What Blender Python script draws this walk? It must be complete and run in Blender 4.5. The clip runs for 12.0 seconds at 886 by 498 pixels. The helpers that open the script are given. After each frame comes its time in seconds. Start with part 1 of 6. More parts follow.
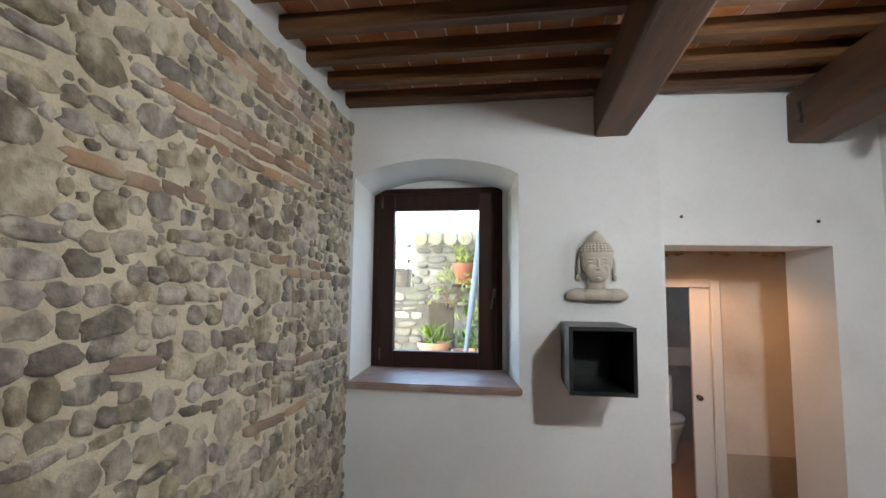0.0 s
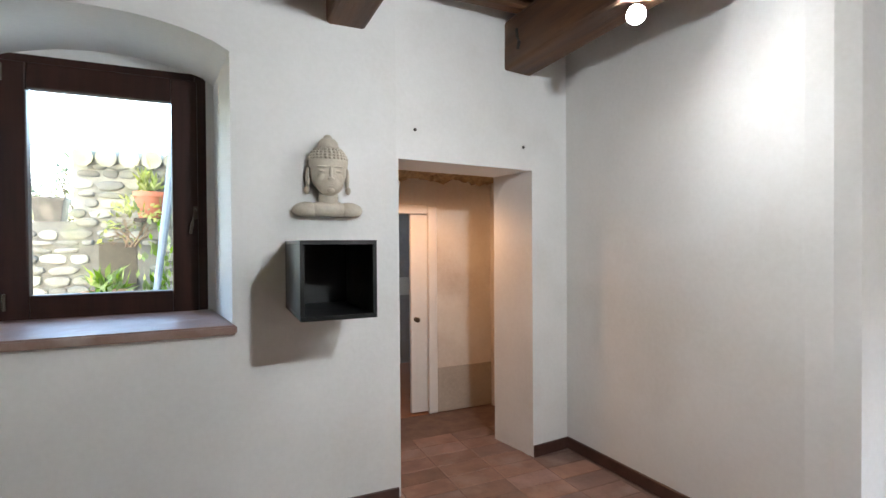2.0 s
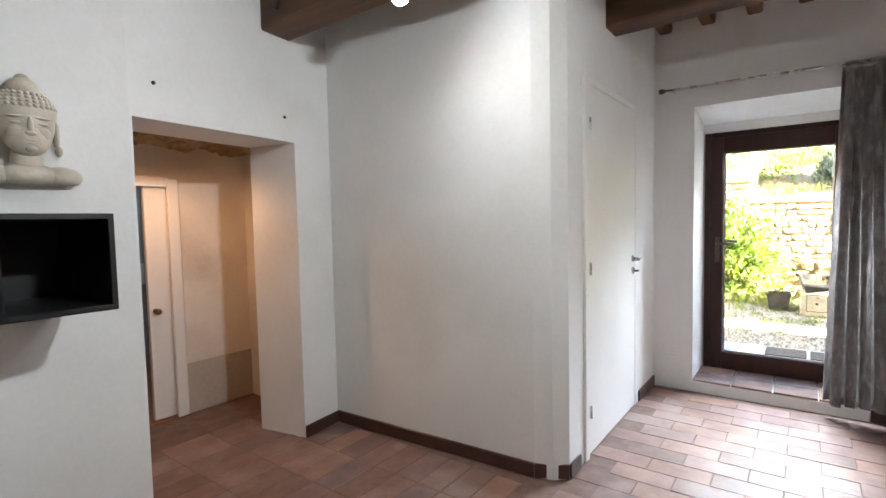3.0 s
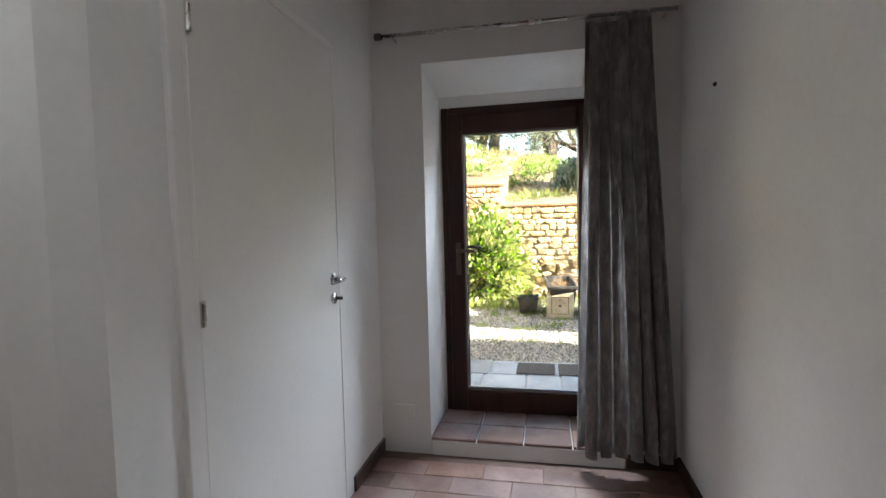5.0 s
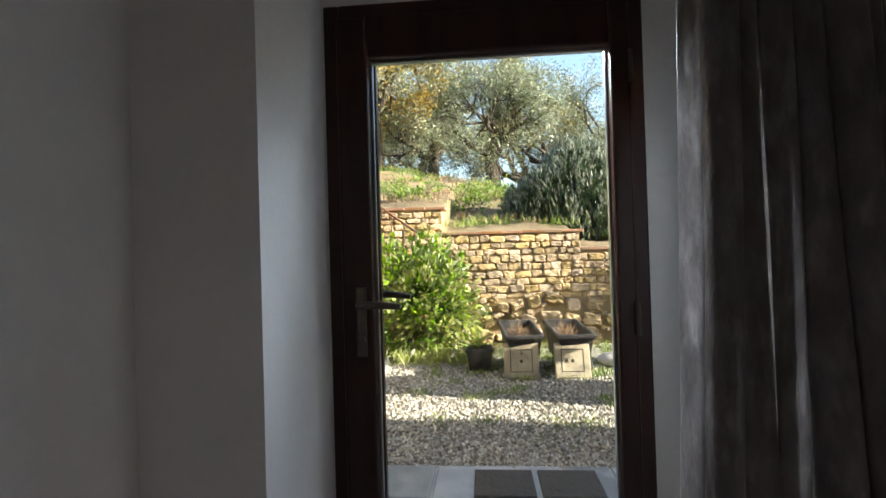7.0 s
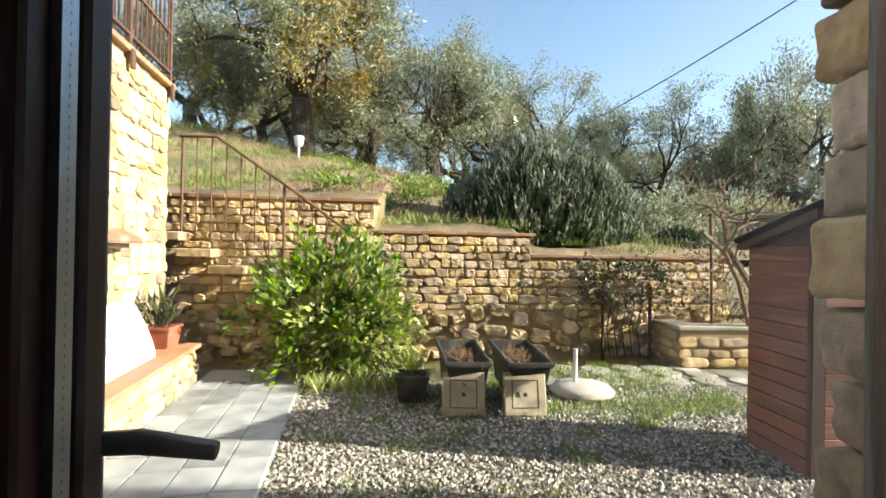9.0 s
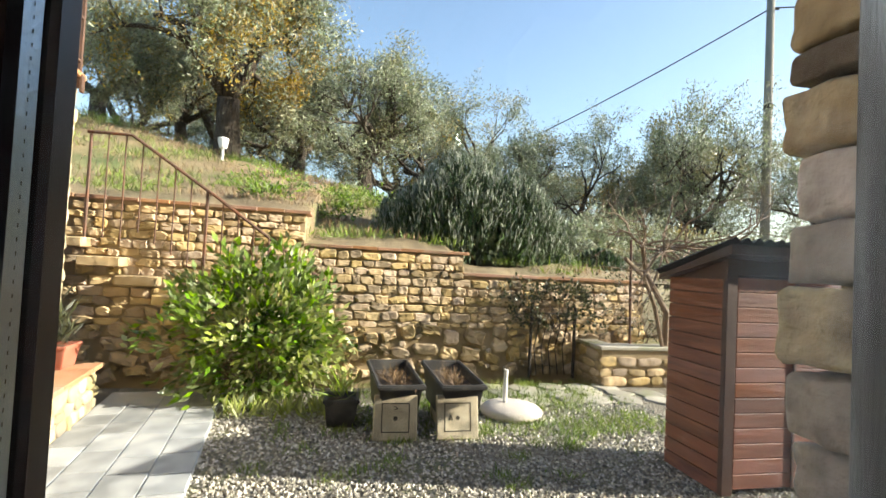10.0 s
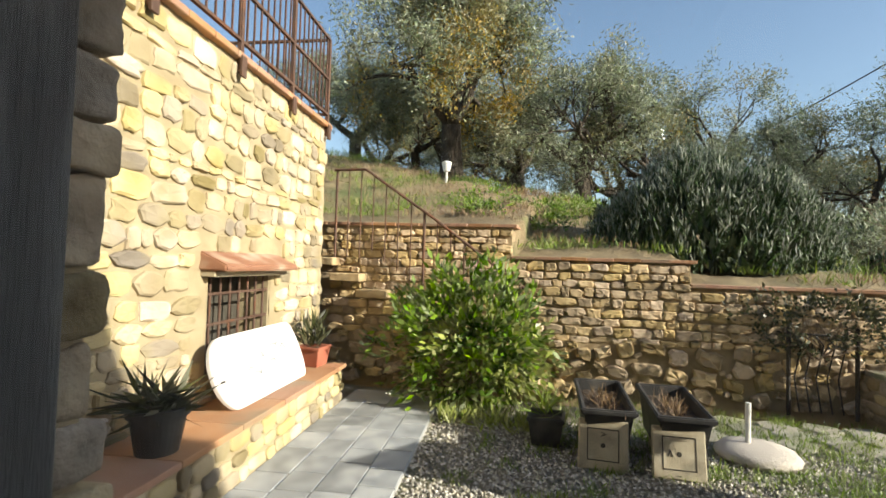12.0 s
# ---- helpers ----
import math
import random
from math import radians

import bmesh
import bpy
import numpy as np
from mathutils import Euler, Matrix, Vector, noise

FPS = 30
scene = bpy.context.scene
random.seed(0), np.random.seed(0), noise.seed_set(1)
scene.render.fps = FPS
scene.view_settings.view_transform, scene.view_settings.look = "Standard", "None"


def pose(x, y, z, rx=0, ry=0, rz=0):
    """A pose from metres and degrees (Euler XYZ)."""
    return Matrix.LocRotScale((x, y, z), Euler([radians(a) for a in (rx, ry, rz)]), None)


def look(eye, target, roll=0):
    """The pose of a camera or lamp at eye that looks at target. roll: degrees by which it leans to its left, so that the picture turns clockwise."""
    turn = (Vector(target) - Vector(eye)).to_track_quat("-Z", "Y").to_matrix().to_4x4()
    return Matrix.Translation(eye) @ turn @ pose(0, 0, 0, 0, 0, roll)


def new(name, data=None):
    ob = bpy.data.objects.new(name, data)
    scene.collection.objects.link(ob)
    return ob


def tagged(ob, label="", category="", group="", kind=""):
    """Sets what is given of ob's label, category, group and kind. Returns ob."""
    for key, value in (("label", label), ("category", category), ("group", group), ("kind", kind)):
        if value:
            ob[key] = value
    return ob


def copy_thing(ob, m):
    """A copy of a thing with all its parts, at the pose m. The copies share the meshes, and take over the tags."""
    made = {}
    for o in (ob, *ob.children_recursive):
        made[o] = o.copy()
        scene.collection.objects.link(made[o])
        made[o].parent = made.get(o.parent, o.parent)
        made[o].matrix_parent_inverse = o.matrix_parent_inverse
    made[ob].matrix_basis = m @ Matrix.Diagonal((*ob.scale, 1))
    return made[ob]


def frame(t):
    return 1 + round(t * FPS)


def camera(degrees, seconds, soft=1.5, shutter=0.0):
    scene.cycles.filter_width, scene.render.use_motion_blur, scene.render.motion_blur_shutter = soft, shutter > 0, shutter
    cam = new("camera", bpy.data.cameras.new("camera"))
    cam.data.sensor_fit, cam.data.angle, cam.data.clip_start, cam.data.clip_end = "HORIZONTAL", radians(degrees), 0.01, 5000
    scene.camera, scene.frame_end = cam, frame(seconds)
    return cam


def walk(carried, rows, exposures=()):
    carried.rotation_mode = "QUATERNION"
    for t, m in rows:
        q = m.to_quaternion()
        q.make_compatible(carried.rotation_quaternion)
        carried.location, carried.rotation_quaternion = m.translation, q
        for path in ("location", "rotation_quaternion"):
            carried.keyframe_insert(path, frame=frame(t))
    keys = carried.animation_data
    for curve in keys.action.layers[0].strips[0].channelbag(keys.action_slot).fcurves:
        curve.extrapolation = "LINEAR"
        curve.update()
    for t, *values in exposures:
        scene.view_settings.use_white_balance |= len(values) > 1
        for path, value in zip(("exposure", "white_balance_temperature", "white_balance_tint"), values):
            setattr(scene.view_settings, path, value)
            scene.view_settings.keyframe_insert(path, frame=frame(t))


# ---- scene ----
cam = camera(84.5, 12.0)
PATH = [
    (0, (0.455, 0.835, 1.529), (0.145, 2.802, 1.712), 0.6),
    (0.5, (0.438, 0.883, 1.504), (0.314, 2.876, 1.617), 0.7),
    (1, (0.481, 1.004, 1.504), (0.548, 3.002, 1.569), 0.4),
    (1.5, (0.469, 1.162, 1.47), (0.872, 3.121, 1.48), -0.1),
    (2, (0.413, 1.296, 1.364), (1.236, 3.119, 1.341), -0.4),
    (2.5, (0.387, 1.401, 1.335), (1.655, 2.946, 1.268), -0.8),
    (3, (0.337, 1.402, 1.333), (1.942, 2.591, 1.217), -1.2),
    (3.5, (0.501, 1.367, 1.307), (2.291, 2.242, 1.141), -2.0),
    (3.7, (0.631, 1.368, 1.314), (2.454, 2.173, 1.14), -1.6),
    (5.5, (2.31, 1.449, 1.279), (4.283, 1.771, 1.203), -1.3),
    (6, (2.773, 1.453, 1.273), (4.753, 1.733, 1.225), -0.8),
    (6.5, (3.118, 1.522, 1.233), (5.105, 1.747, 1.232), -1.5),
    (8.3, (4.159, 1.694, 1.289), (6.159, 1.712, 1.309), 0.1),
    (8.5, (4.297, 1.662, 1.254), (6.297, 1.655, 1.275), 0.3),
    (9, (4.438, 1.645, 1.308), (6.436, 1.543, 1.317), 1.0),
    (9.5, (4.488, 1.686, 1.349), (6.471, 1.426, 1.379), 2.1),
    (10, (4.508, 1.733, 1.38), (6.467, 1.335, 1.445), 2.9),
    (10.5, (4.53, 1.769, 1.388), (6.479, 1.327, 1.472), 3.4),
    (11, (4.519, 1.745, 1.41), (6.5, 1.486, 1.505), 2.3),
    (11.5, (4.592, 1.586, 1.399), (6.586, 1.71, 1.489), 1.5),
    (12, (4.630, 1.495, 1.415), (6.562, 2.007, 1.484), 1.7),
]
EXPOSURES = [(0, 4.4), (2.0, 4.75), (3.0, 4.6), (3.7, 3.95), (5.3, 3.2), (6.0, 2.8), (6.7, 2.3), (8.3, 1.6), (9.0, 1.6), (10.5, 1.7), (11.2, 1.5), (12.0, 1.0)]

walk(cam, [(t, look(eye, target, roll)) for t, eye, target, roll in PATH], EXPOSURES)

# ---- world and light ----
SUN_FROM = Vector((-0.19, -0.98, 0.0)).normalized()
SUN_UP = radians(23.5)
world = bpy.data.worlds.new("sky")
scene.world = world
world.use_nodes = True
wn = world.node_tree
sky = wn.nodes.new("ShaderNodeTexSky")
sky.sky_type = "NISHITA"
sky.sun_disc = False
sky.sun_elevation = SUN_UP
sky.sun_rotation = math.atan2(SUN_FROM.x, SUN_FROM.y)
sky.air_density, sky.dust_density = 1.1, 1.2
wn.nodes["Background"].inputs["Strength"].default_value = 0.115
wn.links.new(sky.outputs[0], wn.nodes["Background"].inputs["Color"])
sun_ob = new("sun", bpy.data.lights.new("sun", "SUN"))
sun_ob.data.energy, sun_ob.data.angle, sun_ob.data.color = 5.0, radians(0.6), (1.0, 0.90, 0.74)
sun_ob.matrix_world = look((0, 0, 30), Vector((0, 0, 30)) - (SUN_FROM * math.cos(SUN_UP) + Vector((0, 0, math.sin(SUN_UP)))))


def spot_light(name, eye, target, watts, colour, radius, degrees=150, blend=0.6):
    ob = new(name, bpy.data.lights.new(name, "SPOT"))
    ob.data.energy, ob.data.color, ob.data.shadow_soft_size = watts, colour, radius
    ob.data.spot_size, ob.data.spot_blend = radians(degrees), blend
    ob.matrix_world = look(eye, target)
    return ob


LAMP_A, LAMP_B = (1.42, 0.98, 2.32), (2.06, 2.84, 2.36)
spot_light("spot_lamp_a", (LAMP_A[0] - 0.02, LAMP_A[1] + 0.03, LAMP_A[2] - 0.01), (0.7, 3.4, 1.80), 2.4, (0.84, 0.95, 1.0), 0.025, 142, 1.0)
spot_light("spot_lamp_b", (LAMP_B[0], LAMP_B[1], LAMP_B[2] - 0.07), (1.9, 2.85, 1.0), 0.12, (0.92, 0.97, 1.0), 0.04, 170)
spot_light("corridor_lamp", (1.60, 4.45, 1.70), (1.9, 4.6, 0), 0.7, (1.0, 0.52, 0.25), 0.05, 170)
spot_light("bathroom_lamp", (1.2, 5.8, 2.1), (1.3, 5.8, 0), 1.5, (1.0, 0.66, 0.36), 0.08, 170)

# added area lamp at the head of the garden door, standing in for skylight
door_fill = new("door_fill_light", bpy.data.lights.new("door_fill_light", "AREA"))
door_fill.data.shape, door_fill.data.size, door_fill.data.size_y = "RECTANGLE", 0.80, 0.12
door_fill.data.energy, door_fill.data.color = 9.0, (0.76, 0.88, 1.0)
door_fill.data.spread = radians(100)
door_fill.matrix_world = look((4.965, 1.57, 1.93), (3.3, 1.15, 0.95))


# ---- building blocks ----
def part(name, bm, material, parent=None, label="", smooth=False):
    me = bpy.data.meshes.new(name)
    if isinstance(bm, bmesh.types.BMesh):
        bmesh.ops.recalc_face_normals(bm, faces=bm.faces)
        bm.to_mesh(me)
        bm.free()
    else:
        me.from_pydata(*bm)
    me.materials.append(material)
    if smooth:
        me.shade_smooth()
    ob = new(name, me)
    if parent:
        ob.parent = parent
    if label:
        ob["label"] = label
    return ob


def empty(name, at=(0, 0, 0), rz=0.0):
    ob = new(name)
    ob.matrix_world = pose(*at, 0, 0, rz)
    ob.empty_display_size = 0.1
    return ob


def struct(ob, label, category):
    return tagged(ob, label, category, kind="structure")


def box(lo, hi, bevel=0.0, bm=None, m=None, seg=1):
    bm = bm or bmesh.new()
    lo, hi = Vector(lo), Vector(hi)
    mm = Matrix.Translation((lo + hi) / 2) @ Matrix.Diagonal((*(hi - lo), 1))
    r = bmesh.ops.create_cube(bm, size=1, matrix=(m @ mm) if m else mm)
    if bevel:
        es = list({e for v in r["verts"] for e in v.link_edges})
        bmesh.ops.bevel(bm, geom=es, offset=bevel, segments=seg, affect="EDGES", profile=0.5)
    return bm


def tube(pts, radii, n=8, bm=None, caps=True):
    bm = bm or bmesh.new()
    pts = [Vector(p) for p in pts]
    if isinstance(radii, (int, float)):
        radii = [radii] * len(pts)
    rings = []
    for i, p in enumerate(pts):
        d = (pts[min(i + 1, len(pts) - 1)] - pts[max(i - 1, 0)]).normalized()
        u = d.cross(Vector((0, 0, 1)) if abs(d.z) < 0.95 else Vector((1, 0, 0))).normalized()
        w = d.cross(u)
        rings.append([bm.verts.new(p + radii[i] * (math.cos(a) * u + math.sin(a) * w)) for a in [2 * math.pi * k / n for k in range(n)]])
    for a, b in zip(rings, rings[1:]):
        for k in range(n):
            bm.faces.new((a[k], a[(k + 1) % n], b[(k + 1) % n], b[k]))
    if caps:
        bm.faces.new(rings[0][::-1])
        bm.faces.new(rings[-1])
    return bm


def lathe(profile, n=24, bm=None, m=None):
    bm = bm or bmesh.new()
    m = m or Matrix()
    rings = [[bm.verts.new(m @ Vector((r * math.cos(2 * math.pi * k / n), r * math.sin(2 * math.pi * k / n), z))) for k in range(n)] for r, z in profile]
    for a, b in zip(rings, rings[1:]):
        for k in range(n):
            bm.faces.new((a[k], a[(k + 1) % n], b[(k + 1) % n], b[k]))
    bm.faces.new(rings[0][::-1])
    bm.faces.new(rings[-1])
    return bm


def prism(quad_a, quad_b, bm=None):
    """A solid between two quads of points, corner to corner."""
    bm = bm or bmesh.new()
    a, b = [bm.verts.new(p) for p in quad_a], [bm.verts.new(p) for p in quad_b]
    n = len(a)
    for k in range(n):
        bm.faces.new((a[k], a[(k + 1) % n], b[(k + 1) % n], b[k]))
    bm.faces.new(a[::-1])
    bm.faces.new(b)
    return bm


# ---- materials ----
def mat(name, c1, c2, scale=6.0, rough=0.8, bump=0.2, fine=60.0, spread=0.0, island=False, metal=0.0, stain=None, stain_scale=1.5, spec=0.5, stretch=None, dist=0.004, trans=0.0):
    m = bpy.data.materials.new(name)
    m.use_nodes = True
    nt = m.node_tree
    bs = nt.nodes["Principled BSDF"]
    bs.inputs["Metallic"].default_value = metal
    bs.inputs["Specular IOR Level"].default_value = spec
    geo = nt.nodes.new("ShaderNodeNewGeometry")
    pos = geo.outputs["Position"]
    if stretch:
        mp = nt.nodes.new("ShaderNodeMapping")
        mp.inputs["Scale"].default_value = stretch
        nt.links.new(pos, mp.inputs["Vector"])
        pos = mp.outputs[0]

    def noise_at(s, detail=5.0):
        n = nt.nodes.new("ShaderNodeTexNoise")
        n.inputs["Scale"].default_value, n.inputs["Detail"].default_value = s, detail
        nt.links.new(pos, n.inputs["Vector"])
        return n.outputs["Fac"]

    def mix(fac, a, b, kind="MIX"):
        x = nt.nodes.new("ShaderNodeMix")
        x.data_type, x.blend_type = "RGBA", kind
        for key, val in ((0, fac), (6, a), (7, b)):
            if hasattr(val, "is_output"):
                nt.links.new(val, x.inputs[key])
            else:
                x.inputs[key].default_value = val if isinstance(val, float) else (*val, 1)
        return x.outputs[2]

    def ramp(fac, lo, hi):
        r = nt.nodes.new("ShaderNodeMapRange")
        r.inputs["From Min"].default_value, r.inputs["From Max"].default_value = lo, hi
        nt.links.new(fac, r.inputs["Value"])
        return r.outputs[0]

    large, small = noise_at(scale), noise_at(fine, 3.0)
    col = mix(ramp(large, 0.3, 0.7), c1, c2)
    if spread:
        if island:
            rnd = geo.outputs["Random Per Island"]
        else:
            oi = nt.nodes.new("ShaderNodeObjectInfo")
            rnd = oi.outputs["Random"]
        hsv = nt.nodes.new("ShaderNodeHueSaturation")
        val = nt.nodes.new("ShaderNodeMapRange")
        val.inputs["To Min"].default_value, val.inputs["To Max"].default_value = 1 - spread, 1 + spread
        nt.links.new(rnd, val.inputs["Value"])
        nt.links.new(val.outputs[0], hsv.inputs["Value"])
        mul = nt.nodes.new("ShaderNodeMath")
        mul.operation = "MULTIPLY"
        mul.inputs[1].default_value = 37.3
        nt.links.new(rnd, mul.inputs[0])
        fr = nt.nodes.new("ShaderNodeMath")
        fr.operation = "FRACT"
        nt.links.new(mul.outputs[0], fr.inputs[0])
        hr = nt.nodes.new("ShaderNodeMapRange")
        hr.inputs["To Min"].default_value, hr.inputs["To Max"].default_value = 0.5 - 0.028 * spread, 0.5 + 0.028 * spread
        nt.links.new(fr.outputs[0], hr.inputs["Value"])
        nt.links.new(hr.outputs[0], hsv.inputs["Hue"])
        sr = nt.nodes.new("ShaderNodeMapRange")
        sr.inputs["To Min"].default_value, sr.inputs["To Max"].default_value = 1 - 0.8 * spread, 1 + 0.5 * spread
        nt.links.new(fr.outputs[0], sr.inputs["Value"])
        nt.links.new(sr.outputs[0], hsv.inputs["Saturation"])
        nt.links.new(col, hsv.inputs["Color"])
        col = hsv.outputs[0]
    if stain:
        col = mix(ramp(noise_at(stain_scale, 6.0), 0.52, 0.72), col, stain)
    col = mix(0.25, col, mix(ramp(small, 0.25, 0.75), (0.35, 0.35, 0.35), (0.65, 0.65, 0.65)), "OVERLAY")
    nt.links.new(col, bs.inputs["Base Color"])
    rg = nt.nodes.new("ShaderNodeMapRange")
    rg.inputs["To Min"].default_value, rg.inputs["To Max"].default_value = max(0.02, rough - 0.12), min(1, rough + 0.1)
    nt.links.new(large, rg.inputs["Value"])
    nt.links.new(rg.outputs[0], bs.inputs["Roughness"])
    if bump:
        b = nt.nodes.new("ShaderNodeBump")
        b.inputs["Strength"].default_value, b.inputs["Distance"].default_value = bump, dist
        nt.links.new(small, b.inputs["Height"])
        b2 = nt.nodes.new("ShaderNodeBump")
        b2.inputs["Strength"].default_value, b2.inputs["Distance"].default_value = bump, dist * 5
        nt.links.new(large, b2.inputs["Height"])
        nt.links.new(b.outputs[0], b2.inputs["Normal"])
        nt.links.new(b2.outputs[0], bs.inputs["Normal"])
    if trans:
        tr = nt.nodes.new("ShaderNodeBsdfTranslucent")
        nt.links.new(col, tr.inputs["Color"])
        ms = nt.nodes.new("ShaderNodeMixShader")
        ms.inputs[0].default_value = trans
        nt.links.new(bs.outputs[0], ms.inputs[1])
        nt.links.new(tr.outputs[0], ms.inputs[2])
        nt.links.new(ms.outputs[0], nt.nodes["Material Output"].inputs["Surface"])
    return m


def glow(name, colour, strength):
    m = bpy.data.materials.new(name)
    m.use_nodes = True
    bs = m.node_tree.nodes["Principled BSDF"]
    bs.inputs["Emission Color"].default_value = (*colour, 1)
    bs.inputs["Emission Strength"].default_value = strength
    return m


def glass_mat():
    m = bpy.data.materials.new("window_glass")
    m.use_nodes = True
    nt = m.node_tree
    tr = nt.nodes.new("ShaderNodeBsdfTransparent")
    tr.inputs[0].default_value = (0.96, 0.97, 0.97, 1)
    gl = nt.nodes.new("ShaderNodeBsdfGlossy")
    gl.inputs["Roughness"].default_value = 0.02
    lw = nt.nodes.new("ShaderNodeLayerWeight")
    pw = nt.nodes.new("ShaderNodeMath")
    pw.operation = "POWER"
    pw.inputs[1].default_value = 4.0
    nt.links.new(lw.outputs["Facing"], pw.inputs[0])
    fr = nt.nodes.new("ShaderNodeMapRange")
    fr.inputs["To Min"].default_value, fr.inputs["To Max"].default_value = 0.012, 0.6
    nt.links.new(pw.outputs[0], fr.inputs["Value"])
    mx = nt.nodes.new("ShaderNodeMixShader")
    nt.links.new(fr.outputs[0], mx.inputs[0])
    nt.links.new(tr.outputs[0], mx.inputs[1])
    nt.links.new(gl.outputs[0], mx.inputs[2])
    nt.links.new(mx.outputs[0], nt.nodes["Material Output"].inputs["Surface"])
    return m


PLASTER = mat("white_plaster", (0.745, 0.743, 0.73), (0.815, 0.815, 0.805), 1.6, 0.85, 0.25, 45, stain=(0.69, 0.675, 0.64), stain_scale=0.9, spec=0.25, dist=0.003)
WARM_PLASTER = mat("old_plaster", (0.72, 0.66, 0.58), (0.80, 0.75, 0.68), 2.2, 0.85, 0.3, 45, stain=(0.55, 0.47, 0.40), stain_scale=1.2, spec=0.25)
MORTAR = mat("lime_mortar", (0.46, 0.395, 0.285), (0.62, 0.55, 0.42), 6, 0.95, 0.8, 110, stain=(0.34, 0.285, 0.20), stain_scale=4, spec=0.2)
STONE_IN = mat("river_stone", (0.17, 0.14, 0.105), (0.42, 0.36, 0.27), 18, 0.85, 1.0, 70, spread=0.45, stain=(0.50, 0.45, 0.36), stain_scale=9, spec=0.3)
STONE_IN_JOINED = mat("river_stone_small", (0.16, 0.135, 0.10), (0.42, 0.36, 0.275), 18, 0.85, 1.0, 70, spread=0.45, island=True, stain=(0.50, 0.45, 0.36), stain_scale=9, spec=0.3)
BRICK_OLD = mat("old_brick", (0.27, 0.175, 0.12), (0.35, 0.24, 0.17), 8, 0.9, 0.5, 80, spread=0.35, stain=(0.42, 0.35, 0.25), stain_scale=5)
STONE_OUT = mat("sandstone", (0.42, 0.30, 0.165), (0.60, 0.46, 0.28), 9, 0.9, 0.9, 60, spread=0.36, stain=(0.24, 0.19, 0.12), stain_scale=7, spec=0.25)
STONE_OUT_JOINED = mat("sandstone_small", (0.42, 0.30, 0.165), (0.60, 0.46, 0.28), 9, 0.9, 0.9, 60, spread=0.36, island=True, spec=0.25)
STONE_ANNEX = mat("pale_sandstone", (0.38, 0.295, 0.165), (0.56, 0.465, 0.30), 4, 0.9, 0.6, 55, spread=0.5, stain=(0.36, 0.30, 0.17), stain_scale=3, spec=0.25)
STONE_ANNEX_JOINED = mat("pale_sandstone_small", (0.38, 0.295, 0.165), (0.56, 0.465, 0.30), 4, 0.9, 0.6, 55, spread=0.5, island=True, stain=(0.36, 0.30, 0.17), stain_scale=3, spec=0.25)
MORTAR_OUT = mat("garden_mortar", (0.26, 0.195, 0.115), (0.38, 0.30, 0.19), 4, 0.95, 0.6, 80, spec=0.2)
MORTAR_ANNEX = mat("annex_mortar", (0.33, 0.265, 0.16), (0.46, 0.385, 0.25), 4, 0.95, 0.6, 80, spec=0.2)
QUOIN = mat("quoin_stone", (0.22, 0.16, 0.10), (0.48, 0.38, 0.26), 16, 0.9, 1.0, 80, spread=0.5, stain=(0.25, 0.22, 0.18), stain_scale=5, spec=0.25)
DARK_WOOD = mat("dark_stained_wood", (0.022, 0.008, 0.0055), (0.042, 0.014, 0.009), 4, 0.4, 0.15, 120, stretch=(6, 6, 0.6), dist=0.001, spec=0.3)
BEAM_WOOD = mat("chestnut_beam", (0.062, 0.024, 0.010), (0.15, 0.066, 0.026), 2.5, 0.6, 0.5, 40, stretch=(5, 0.6, 5), stain=(0.040, 0.019, 0.011), stain_scale=2, dist=0.003)
JOIST_WOOD = mat("chestnut_joist", (0.080, 0.030, 0.011), (0.19, 0.085, 0.028), 2.5, 0.6, 0.5, 40, stretch=(0.6, 5, 5), stain=(0.045, 0.022, 0.012), stain_scale=2, spread=0.15, dist=0.003)
TERRACOTTA_TILE = mat("terracotta_ceiling_tile", (0.30, 0.105, 0.040), (0.42, 0.175, 0.08), 7, 0.85, 0.3, 60, spread=0.22, island=True, stain=(0.42, 0.26, 0.16), stain_scale=3)
WHITE_JOINT = mat("white_joint", (0.72, 0.69, 0.62), (0.78, 0.75, 0.70), 9, 0.9, 0.2, 60)
COTTO = mat("cotto_floor_tile", (0.17, 0.090, 0.070), (0.28, 0.165, 0.13), 7, 0.5, 0.35, 50, spread=0.26, stain=(0.33, 0.25, 0.215), stain_scale=2.5, dist=0.002)
FLOOR_JOINT = mat("floor_joint", (0.14, 0.085, 0.068), (0.22, 0.145, 0.115), 12, 0.8, 0.3, 90)
BASE_BROWN = mat("brown_skirting_tile", (0.050, 0.022, 0.016), (0.075, 0.035, 0.025), 8, 0.35, 0.15, 60)
WHITE_PAINT = mat("white_door_paint", (0.78, 0.77, 0.75), (0.82, 0.81, 0.79), 2, 0.42, 0.08, 50)
CHROME = mat("brushed_steel", (0.58, 0.57, 0.55), (0.66, 0.65, 0.63), 20, 0.28, 0.05, 90, metal=1.0)
DARK_METAL = mat("bronze_handle", (0.10, 0.08, 0.065), (0.14, 0.115, 0.09), 20, 0.35, 0.1, 90, metal=0.9)
IRON = mat("wrought_iron", (0.045, 0.040, 0.038), (0.07, 0.06, 0.055), 15, 0.6, 0.3, 90, metal=0.6)
RUST_IRON = mat("rusty_iron", (0.095, 0.052, 0.036), (0.15, 0.09, 0.065), 12, 0.75, 0.4, 90, metal=0.3, stain=(0.19, 0.08, 0.04), stain_scale=6)
BLACK_BOX = mat("black_lacquered_wood", (0.006, 0.0065, 0.0065), (0.010, 0.0105, 0.0105), 6, 0.42, 0.1, 90)
